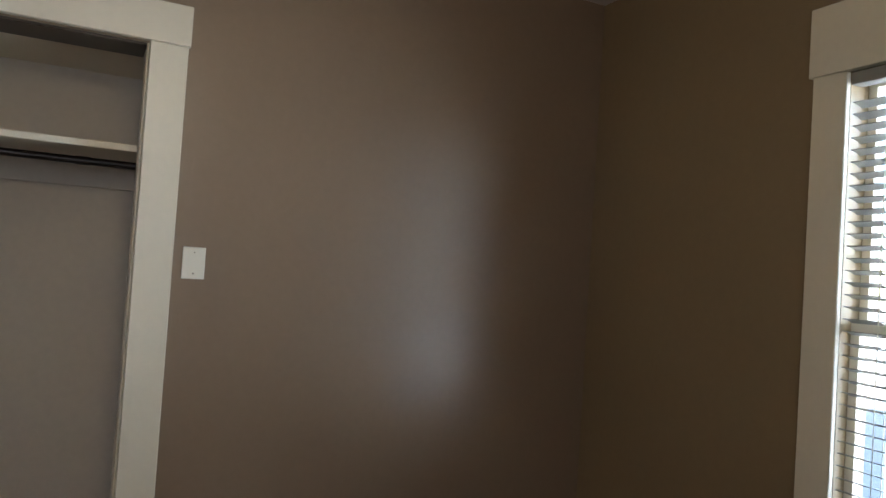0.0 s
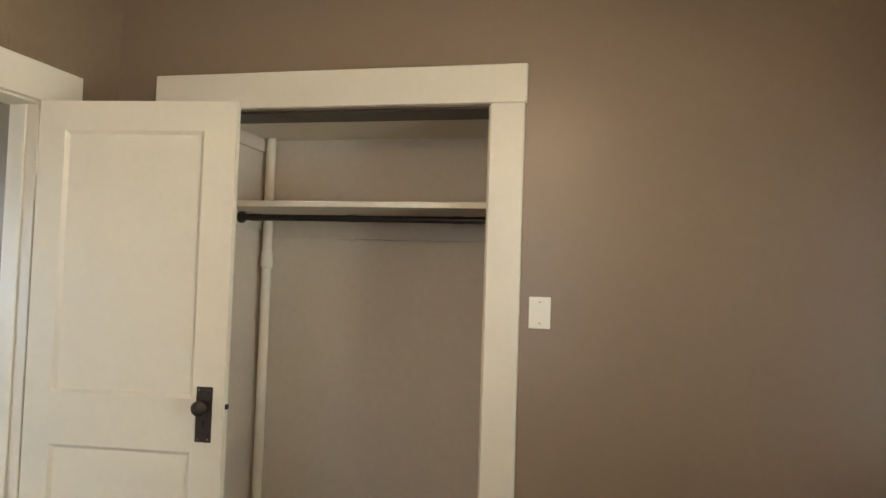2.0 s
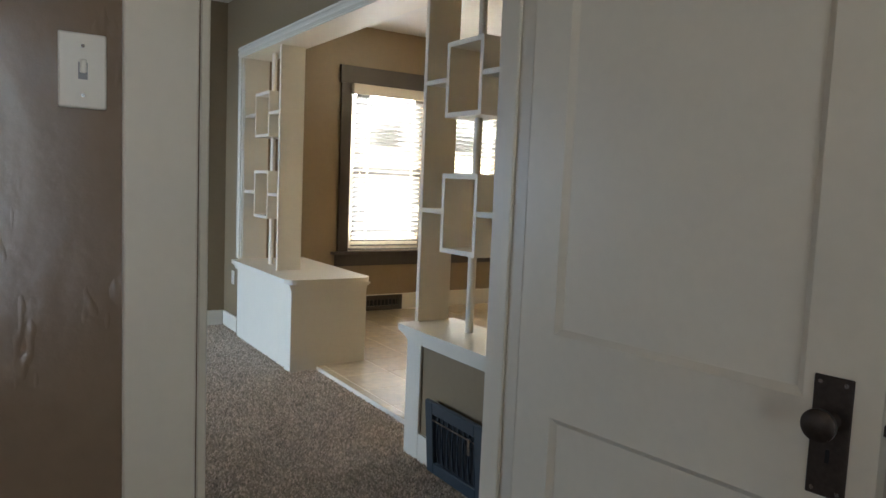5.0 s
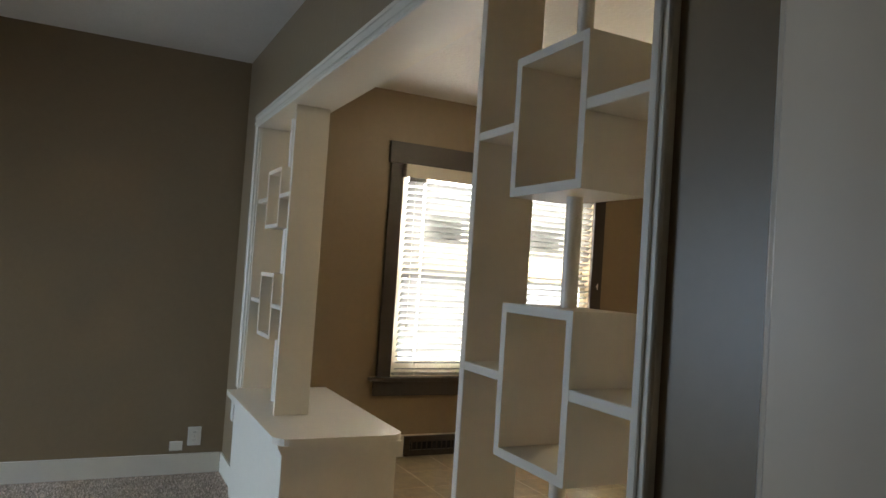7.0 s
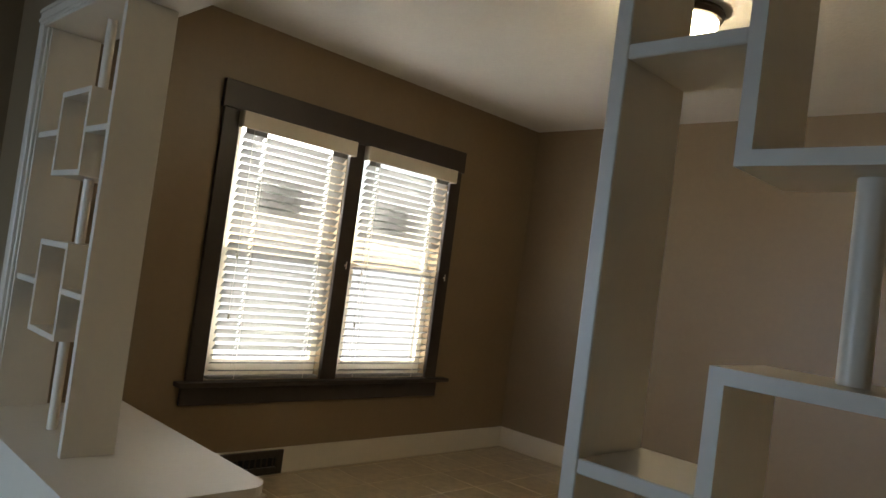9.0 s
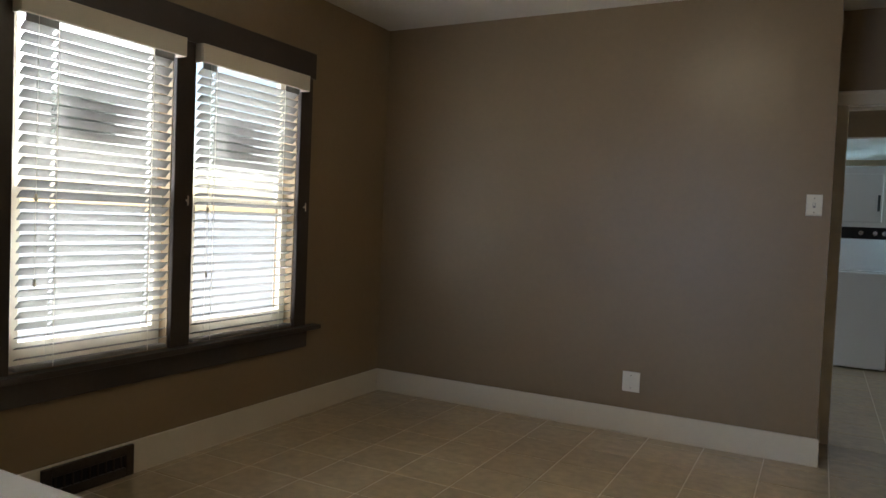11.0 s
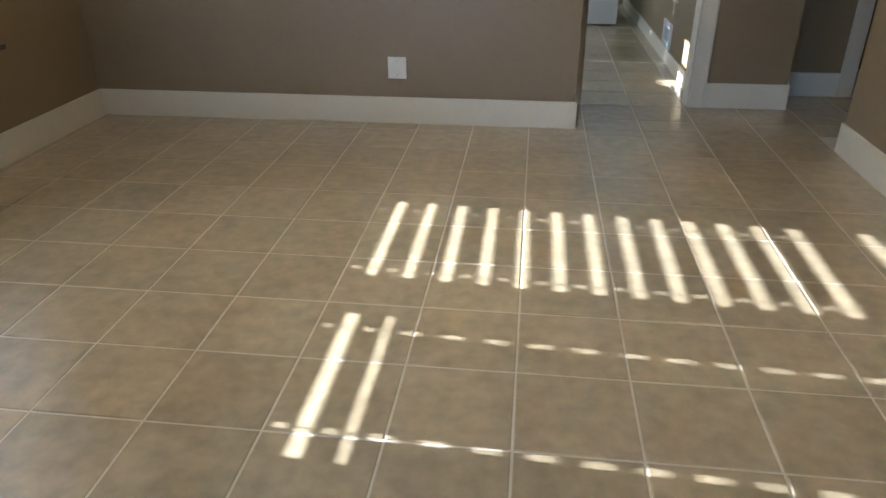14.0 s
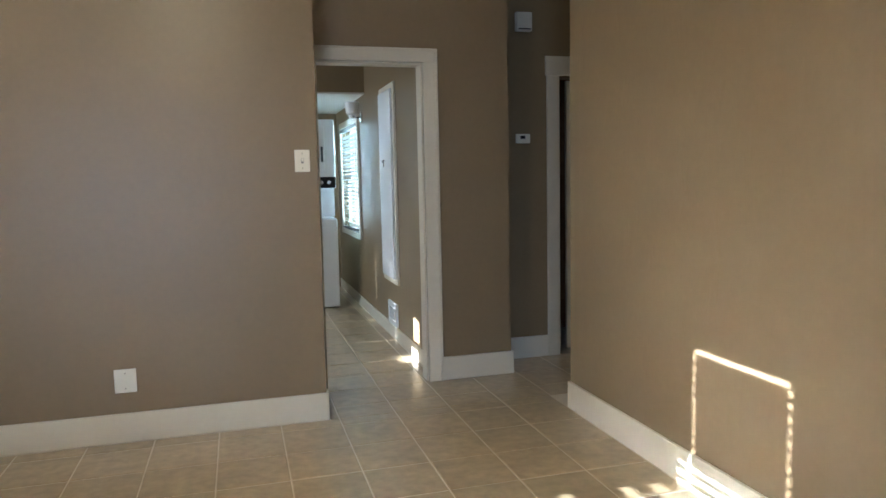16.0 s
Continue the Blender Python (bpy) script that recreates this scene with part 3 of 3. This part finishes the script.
        prism(bm, [(b2 - 0.05, 0.110)] + [p for p in r if p[0] > b2 - 0.05] + [(b2 - 0.05, deep + 0.036)], 0.570, 0.6015)
    part("cap", bm, TRIM, t)
    return t


pedestal(-1.545, -0.902, 0.405, "cream capped half-wall pedestal with taupe front panel", True)
pedestal(-4.388, -3.115, 0.70, "deep cream painted pedestal with moulded cap", False)


def floor_register(m, w, h, label, mat, curved):
    """Grille standing against a wall; local x along the wall, -y into the room."""
    t = thing("air_register", m, label, "vent")
    bm = bmesh.new()
    f = 0.056 if curved else 0.045
    for a in ((0, f, 0, h), (w - f, w, 0, h), (f, w - f, 0, f), (f, w - f, h - f, h)):
        box(bm, a[0], a[1], -0.022, -0.001, a[2], a[3], bevel=0.003)
    part("frame", bm, mat, t)
    part("backing", one(f, w - f, -0.004, -0.0015, f, h - f), BLACK, t)
    n = max(6, int((w - 2 * f) / 0.04))
    for i in range(n):
        x = f + (i + 0.5) * (w - 2 * f) / n
        bm = bmesh.new()
        if curved:
            steps = 7
            prev = None
            for k in range(steps + 1):
                a = k / steps
                z = f + a * (h - 2 * f)
                y = -0.006 - 0.010 * math.sin(math.pi * a)
                xx = x + 0.012 * math.sin(2.2 * a)
                row = [bm.verts.new((xx - 0.002, y + 0.004, z)), bm.verts.new((xx + 0.002, y + 0.004, z)), bm.verts.new((xx + 0.002, y - 0.004, z)), bm.verts.new((xx - 0.002, y - 0.004, z))]
                if prev:
                    for j in range(4):
                        bm.faces.new((prev[j], prev[(j + 1) % 4], row[(j + 1) % 4], row[j]))
                prev = row
        else:
            box(bm, x - 0.004, x + 0.004, -0.014, -0.005, f, h - f)
        part("louver", bm, mat, t)
    if curved:
        bar = part("damper_bar", one(f, w - f, -0.020, -0.016, h - f - 0.030, h - f - 0.022), STEEL, t, "bright worn steel bar")
        part("lever", one(w - f - 0.035, w - f - 0.018, -0.034, -0.021, h - f - 0.085, h - f - 0.010, bevel=0.002), STEEL, t, "bright steel lever")
    return t


floor_register(Matrix.Translation((-1.300, 0.146, -0.022)) @ Matrix.Rotation(radians(4), 4, "X"), 0.435, 0.335, "dark grey metal air register with curved louvers, low on pedestal", REGISTER, True)
floor_register(Matrix.Translation((-4.834, 1.510, 0.004)) @ Matrix.Rotation(radians(90), 4, "Z"), 0.465, 0.150, "dark bronze baseboard air vent below the windows", BRONZE, False)
floor_register(Matrix.Translation((-1.0305, 6.30, 0.115)) @ Matrix.Rotation(radians(-90), 4, "Z"), 0.33, 0.20, "white painted kitchen wall vent", WHITEGOOD, False)


# ---- bedroom door ----
def bedroom_door():
    w, h, d = 0.783, 2.030, 0.036
    m = Matrix.Translation((0.030, -0.468, 0.012)) @ Matrix.Rotation(radians(6.75), 4, "Z")
    t = thing("bedroom_door", m, "cream painted two-panel door standing open on brown carpet", "door")
    rails = ((0, 0.220), (0.733, 0.927), (1.918, h))
    bm = bmesh.new()
    xl, xr = 0.107, 0.661
    box(bm, 0, xl, 0, d, 0, h)
    box(bm, xr, w, 0, d, 0, h)
    for z0, z1 in rails:
        box(bm, xl, xr, 0, d, z0, z1)
    part("leaf_frame", bm, TRIM, t)
    for z0, z1 in ((0.220, 0.733), (0.927, 1.918)):
        bm = bmesh.new()
        # recessed field with a sloped moulding all round
        for y, yi in ((0.001, 0.012), (d - 0.001, d - 0.012)):
            o = [(xl, z0), (xr, z0), (xr, z1), (xl, z1)]
            i = [(xl + 0.014, z0 + 0.014), (xr - 0.014, z0 + 0.014), (xr - 0.014, z1 - 0.014), (xl + 0.014, z1 - 0.014)]
            vo = [bm.verts.new((x, y, z)) for x, z in o]
            vi = [bm.verts.new((x, yi, z)) for x, z in i]
            for k in range(4):
                bm.faces.new((vo[k], vo[(k + 1) % 4], vi[(k + 1) % 4], vi[k]))
            bm.faces.new(vi)
        part("panel", bm, TRIM, t)
    px = w - 0.073
    for side, y in ((-1, -0.0005), (1, d + 0.0005)):
        bm = box(bmesh.new(), px - 0.031, px + 0.031, min(y, y + side * 0.004), max(y, y + side * 0.004), 0.772, 0.974, bevel=0.0015)
        pl = part("lock_plate", bm, BRONZE, t, "aged bronze mortise lock plate")
        rot = Matrix.Translation((px, y + side * 0.004, 0.902)) @ Matrix.Rotation(radians(90 if side < 0 else -90), 4, "X")
        part("knob", lathe(bmesh.new(), [(0.016, 0.0), (0.013, 0.006), (0.009, 0.012), (0.009, 0.024), (0.020, 0.032), (0.027, 0.042), (0.027, 0.050), (0.018, 0.057), (0.002, 0.059)], 28, rot), BRONZE, pl, smooth=True)
        ky = (y + side * 0.0045, y + side * 0.006)
        part("keyhole", one(px - 0.003, px + 0.003, min(ky), max(ky), 0.830, 0.852), BLACK, pl)
        bm = bmesh.new()
        for sx, sz in ((-0.02, 0.783), (0.02, 0.783), (-0.02, 0.963), (0.02, 0.963)):
            cyl(bm, (px + sx, y + side * 0.003, sz), (px + sx, y + side * 0.006, sz), 0.004, n=10)
        part("screws", bm, STEEL, pl)
    part("latch", one(w - 0.002, w + 0.010, 0.010, 0.026, 0.893, 0.911, bevel=0.002), BRONZE, t, "dark bronze latch bolt")
    for z in (0.25, 1.75):
        part("hinge", cyl(bmesh.new(), (-0.004, -0.004, z), (-0.004, -0.004, z + 0.09), 0.006, n=12), TRIM, t)
    return t


bedroom_door()

# ---- closet ----
def shelf(z0, z1, y0, label):
    t = thing("closet_shelf", pose(0.411, y0, z0), label, "shelf")
    part("board", one(0, 1.438, 0.0185, 0.638 - y0, 0, z1 - z0, bevel=0.002), TRIM, t)
    part("front_edge", one(0, 1.438, 0, 0.018, -0.004, z1 - z0 + 0.001, bevel=0.003), TRIM, t)
    return t


shelf(1.708, 1.730, 0.135, "cream painted closet shelf above the rod")
shelf(2.100, 2.122, 0.19, "upper cream closet shelf near the top")
for y0, y1, x0, x1 in ((0.125, 0.6395, 0.4105, 0.428),):
    trim("shelf_cleat", x0, x1, y0, y1, 1.630, 1.7075, mat=CLOSET, label="painted cleat under closet shelf")
    trim("shelf_cleat", x0, x1, y0, y1, 2.03, 2.0995, mat=CLOSET, label="painted cleat under upper closet shelf")
trim("shelf_cleat", 0.4285, 1.849, 0.622, 0.6395, 1.590, 1.7075, mat=CLOSET, label="painted rear cleat under closet shelf")
rod = thing("closet_rod", pose(0.43, 0.36, 1.674), "dark steel closet hanging rod under the shelf", "rod")
part("bar", cyl(bmesh.new(), (0.0, 0, 0), (1.42, 0, 0), 0.0155), DARKROD, rod, smooth=True)
for x in (0.06, 0.55, 1.05):
    part("collar", cyl(bmesh.new(), (x, 0, 0), (x + 0.05, 0, 0), 0.0175), DARKROD, rod)
part("socket", cyl(bmesh.new(), (-0.002, 0, 0), (0.018, 0, 0), 0.028), DARKROD, rod)
pipe = thing("vent_pipe", pose(0.462, 0.590, -0.005), "white painted vertical pipe in closet corner", "pipe")
part("lower_pipe", cyl(bmesh.new(), (0, 0, 0), (0, 0, 1.50), 0.024), TRIM, pipe, smooth=True)
part("coupling", lathe(bmesh.new(), [(0.024, 1.44), (0.031, 1.445), (0.031, 1.515), (0.026, 1.53)], 24), TRIM, pipe, smooth=True)
part("upper_pipe", cyl(bmesh.new(), (0, 0, 1.50), (0, 0, 2.55), 0.0245), TRIM, pipe, smooth=True)


# ---- electrical plates ----
def wall_plate(m, kind, label, w=0.083, h=0.122):
    cat = "light switch" if kind in ("toggle", "blank") else "outlet"
    t = thing("light_switch" if cat == "light switch" else "power_outlet", m, label, cat)
    part("plate", one(-w / 2, w / 2, -0.0075, -0.0005, -h / 2, h / 2, bevel=0.003, seg=2), PLASTIC, t)
    if kind == "toggle":
        part("toggle", one(-0.005, 0.005, -0.018, -0.0075, -0.004, 0.018, bevel=0.002), PLASTIC, t)
        part("slot", one(-0.007, 0.007, -0.0082, -0.0076, -0.014, 0.014), SLAT, t)
    if kind == "duplex":
        for z in (-0.026, 0.026):
            r = part("receptacle", one(-0.017, 0.017, -0.0105, -0.0076, z - 0.014, z + 0.014, bevel=0.003), PLASTIC, t)
            for x in (-0.007, 0.007):
                part("slot", one(x - 0.0012, x + 0.0012, -0.0112, -0.0106, z - 0.003, z + 0.006), BLACK, r)
    for z in ((-0.04, 0.04) if kind != "duplex" else (0.0,)):
        part("screw", cyl(bmesh.new(), (0, -0.0092, z), (0, -0.0072, z), 0.003, n=10), STEEL, t)
    return t


R90 = Matrix.Rotation(radians(90), 4, "Z")
wall_plate(pose(1.912, 0, 1.292), "blank", "ivory blank switch plate beside the closet")
wall_plate(pose(2.008, 0, 0.200), "duplex", "ivory duplex outlet above the bedroom baseboard")
wall_plate(Matrix.Translation((0.0, -1.405, 1.432)) @ R90, "toggle", "ivory toggle switch beside the bedroom doorway", 0.072)
wall_plate(pose(-2.918, 4.18, 0.335), "blank", "ivory blank outlet plate low on dining wall", 0.110, 0.128)
wall_plate(pose(-1.945, 4.18, 1.486), "toggle", "ivory toggle switch near the dining wall corner")
wall_plate(Matrix.Translation((-4.85, 0.015, 0.21)) @ R90, "duplex", "ivory outlet low on the living room wall")
wall_plate(Matrix.Translation((-4.85, -0.095, 0.15)) @ R90, "blank", "small ivory cable plate low on living room wall", 0.08, 0.06)
wall_plate(pose(-4.58, 0.20, 0.42), "blank", "ivory plate beside the deep pedestal", 0.07, 0.115)


# ---- lamps ----
def dome_lamp(m, label):
    t = thing("ceiling_light", m, label, "ceiling light")
    part("canopy", lathe(bmesh.new(), [(0.06, 0.0), (0.17, -0.004), (0.178, -0.022), (0.166, -0.045), (0.15, -0.05)], 40), BRONZE, t, "brushed bronze ring", smooth=True)
    part("shade", lathe(bmesh.new(), [(0.150, -0.046), (0.152, -0.060), (0.138, -0.092), (0.105, -0.122), (0.055, -0.140), (0.004, -0.145)], 40), LAMPGLASS, t, "lit frosted glass bowl", smooth=True)
    part("finial", lathe(bmesh.new(), [(0.010, -0.146), (0.012, -0.152), (0.006, -0.162), (0.001, -0.166)], 16), BRONZE, t, smooth=True)
    return t


dome_lamp(pose(-2.60, 2.28, CZ), "lit frosted glass dome ceiling light with bronze ring")
pend = thing("pendant_light", pose(1.74, -2.0, CZ), "lit amber glass ceiling light on a short stem", "ceiling light")
part("canopy", lathe(bmesh.new(), [(0.03, 0.0), (0.07, -0.003), (0.065, -0.03), (0.02, -0.045)], 28), BRONZE, pend, smooth=True)
part("stem", cyl(bmesh.new(), (0, 0, -0.04), (0, 0, -0.40), 0.010, n=14), BRONZE, pend)
part("shade", lathe(bmesh.new(), [(0.03, -0.40), (0.10, -0.43), (0.13, -0.49), (0.11, -0.55), (0.05, -0.59), (0.004, -0.60)], 32), BEDLAMPGLASS, pend, smooth=True)


# ---- hall ----
def wall_box(name, x0, x1, z0, z1, deep, label, cat):
    t = thing(name, pose((x0 + x1) / 2, 5.105, (z0 + z1) / 2), label, cat)
    w, h = (x1 - x0) / 2, (z1 - z0) / 2
    part("cover", one(-w, w, -deep, -0.0005, -h, h, bevel=0.006, seg=2), PLASTIC, t)
    return t, w, h


th, w, h = wall_box("thermostat", -0.30, -0.19, 1.622, 1.690, 0.026, "small white digital thermostat on the hall wall", "thermostat")
part("display", one(-w * 0.45, w * 0.25, -0.0275, -0.0262, -0.002, h * 0.6), BLACK, th, "dark grey display")
ch, w, h = wall_box("door_chime", -0.298, -0.178, 2.43, 2.565, 0.05, "white plastic door chime box high on wall", "door chime")
part("grille_slot", one(-w * 0.8, w * 0.8, -0.0515, -0.0503, -h * 0.85, -h * 0.72), BLACK, ch)
hd = thing("hall_door", Matrix.Translation((0.826, 5.125, 0.012)) @ Matrix.Rotation(radians(172), 4, "Z"), "white painted hall door standing ajar", "door")
part("leaf", one(0, 0.665, -0.036, 0, 0, 2.09, bevel=0.003), TRIM, hd)
part("knob", lathe(bmesh.new(), [(0.024, 0), (0.010, 0.008), (0.010, 0.03), (0.026, 0.042), (0.026, 0.055), (0.004, 0.064)], 24, Matrix.Translation((0.605, 0.0, 0.95)) @ Matrix.Rotation(radians(-90), 4, "X")), STEEL, hd, smooth=True)

# ---- kitchen and laundry ----
wd = thing("laundry_stack", pose(-1.955, 7.79, 0.0), "white stacked washer and dryer on tiled floor", "washer dryer")
part("washer", one(0, 0.68, 0.0, 0.66, 0.012, 0.975, bevel=0.018, seg=3), WHITEGOOD, wd)
part("washer_lid", one(0.03, 0.65, 0.04, 0.62, 0.976, 0.992, bevel=0.006), WHITEGOOD, wd)
part("rear_column", one(0.01, 0.67, 0.12, 0.66, 0.993, 1.30), WHITEGOOD, wd)
dr = part("dryer", one(0, 0.68, 0.02, 0.66, 1.30, 2.03, bevel=0.018, seg=3), WHITEGOOD, wd)
cp = part("control_panel", one(0.005, 0.675, 0.004, 0.02, 1.305, 1.42, bevel=0.003), BLACK, wd, "glossy black control panel")
for x in (0.40, 0.52, 0.60):
    part("dial", cyl(bmesh.new(), (x, -0.012, 1.362), (x, 0.004, 1.362), 0.022), STEEL, cp)
dd = part("dryer_door", one(0.11, 0.57, 0.006, 0.0195, 1.47, 1.95, bevel=0.006), WHITEGOOD, dr)
part("handle", one(0.525, 0.548, -0.010, 0.0055, 1.58, 1.74, bevel=0.003), REGISTER, dd, "grey recessed pull")
for x in (0.06, 0.62):
    for y in (0.08, 0.58):
        part("foot", cyl(bmesh.new(), (x, y, 0.0), (x, y, 0.0125), 0.02), BLACK, wd)

ic = thing("ironing_cabinet", Matrix.Translation((-1.0305, 6.46, 0.49)) @ Matrix.Rotation(radians(-90), 4, "Z"), "tall narrow white built-in ironing board cabinet", "cabinet")
part("frame", one(0, 0.58, -0.020, 0, 0, 1.68, bevel=0.003), TRIM, ic)
icd = part("door", one(0.05, 0.53, -0.040, -0.0205, 0.05, 1.63, bevel=0.004), WHITEGOOD, ic)
bm = bmesh.new()
cyl(bm, (0.27, -0.055, 1.05), (0.27, -0.041, 1.05), 0.006, n=10)
for k in range(8):
    a0, a1 = math.pi * k / 7 - 1.2, math.pi * (k + 1) / 7 - 1.2
    cyl(bm, (0.27 + 0.03 * math.sin(a0), -0.055, 1.02 + 0.03 * math.cos(a0)), (0.27 + 0.03 * math.sin(a1), -0.055, 1.02 + 0.03 * math.cos(a1)), 0.004, n=8)
part("hook", bm, DARKROD, icd, "dark metal hook latch")

sc = thing("wall_sconce", Matrix.Translation((-1.0305, 7.50, 2.02)) @ Matrix.Rotation(radians(-90), 4, "Z"), "chrome wall sconce with white glass shade", "wall light")
part("backplate", lathe(bmesh.new(), [(0.055, 0), (0.055, 0.012), (0.03, 0.02)], 24, Matrix.Rotation(radians(90), 4, "X")), STEEL, sc, smooth=True)
part("arm", cyl(bmesh.new(), (0, -0.015, 0), (0, -0.10, 0.0), 0.009, n=12), STEEL, sc)
part("cup", lathe(bmesh.new(), [(0.018, -0.01), (0.03, 0.0), (0.034, 0.02)], 20, Matrix.Translation((0, -0.10, 0))), STEEL, sc, smooth=True)
part("shade", lathe(bmesh.new(), [(0.034, 0.02), (0.060, 0.045), (0.068, 0.10), (0.074, 0.155)], 28, Matrix.Translation((0, -0.10, 0))), FROST, sc, smooth=True)


# ---- ceramic tiles, one by one ----
TP, GAP, TX, TY = 0.3325, 0.0065, -2.123, 2.058
TILES = {}


def tile_mesh(w, d):
    key = (round(w, 3), round(d, 3))
    if key in TILES:
        return TILES[key]
    c = 0.0035
    v = [(0, 0, -0.012), (w, 0, -0.012), (w, d, -0.012), (0, d, -0.012), (0, 0, -c * 0.6), (w, 0, -c * 0.6), (w, d, -c * 0.6), (0, d, -c * 0.6),
         (c, c, 0), (w - c, c, 0), (w - c, d - c, 0), (c, d - c, 0)]
    f = [(0, 1, 5, 4), (1, 2, 6, 5), (2, 3, 7, 6), (3, 0, 4, 7), (4, 5, 9, 8), (5, 6, 10, 9), (6, 7, 11, 10), (7, 4, 8, 11), (8, 9, 10, 11)]
    me = bpy.data.meshes.new("tile")
    me.from_pydata(v, [], f)
    me.materials.append(TILE)
    TILES[key] = me
    return me


def tile_floor(name, x0, x1, y0, y1, label):
    base = tagged(new(name, None), label, "floor", kind="structure")
    i0, i1 = math.floor((x0 - TX) / TP), math.ceil((x1 - TX) / TP)
    j0, j1 = math.floor((y0 - TY) / TP), math.ceil((y1 - TY) / TP)
    for i in range(i0, i1):
        for j in range(j0, j1):
            a0, a1 = max(x0, TX + i * TP + GAP / 2), min(x1, TX + (i + 1) * TP - GAP / 2)
            b0, b1 = max(y0, TY + j * TP + GAP / 2), min(y1, TY + (j + 1) * TP - GAP / 2)
            if a1 - a0 < 0.02 or b1 - b0 < 0.02:
                continue
            o = new("tile", tile_mesh(a1 - a0, b1 - b0))
            o.parent = base
            o.location = (a0, b0, random.uniform(-0.0007, 0.0004))
            o.rotation_euler = (random.uniform(-0.0012, 0.0012), random.uniform(-0.0012, 0.0012), 0)


tile_floor("floor_dining", -4.83, -0.468, 0.342, 4.162, "beige mottled ceramic floor tiles with pale grout")
tile_floor("floor_hall", -1.84, 1.39, 4.166, 5.085, "beige mottled ceramic floor tiles with pale grout")
tile_floor("floor_kitchen", -2.45, -1.05, 5.090, 9.39, "beige ceramic kitchen floor tiles with pale grout")


# ---- carpet pile ----
def carpet_pile(name, x0, x1, y0, y1, z, step, height, mat, label):
    rng = np.random.default_rng(4)
    xs, ys = np.arange(x0, x1, step), np.arange(y0, y1, step)
    gx, gy = np.meshgrid(xs, ys)
    n = gx.size
    cx = gx.ravel() + rng.uniform(-0.5, 0.5, n) * step
    cy = gy.ravel() + rng.uniform(-0.5, 0.5, n) * step
    lean = rng.uniform(-0.7, 0.7, (n, 2)) * height
    swirl = np.stack([np.sin(cx * 9 + 3 * np.sin(cy * 5)), np.cos(cy * 8 + 2 * np.sin(cx * 6))], 1) * height * 0.12
    hh = height * rng.uniform(0.6, 1.15, n)
    r = step * 0.62
    ang = rng.uniform(0, 2 * np.pi, n)
    v = np.empty((n, 4, 3))
    for k in range(3):
        a = ang + 2 * np.pi * k / 3
        v[:, k, 0], v[:, k, 1], v[:, k, 2] = cx + r * np.cos(a), cy + r * np.sin(a), z
    v[:, 3, 0], v[:, 3, 1], v[:, 3, 2] = cx + lean[:, 0] + swirl[:, 0], cy + lean[:, 1] + swirl[:, 1], z + hh
    base = (np.arange(n) * 4)[:, None]
    f = np.concatenate([base + np.array(t) for t in ((0, 1, 3), (1, 2, 3), (2, 0, 3))])
    me = bpy.data.meshes.new(name)
    me.from_pydata(v.reshape(-1, 3).tolist(), [], f.tolist())
    me.materials.append(mat)
    return tagged(new(name, me), label, "carpet", kind="stuff")


carpet_pile("carpet_pile", -4.8, -0.04, -1.9, 0.335, -0.032, 0.0115, 0.015, CARPET, "shaggy taupe carpet pile of twisted tufts")
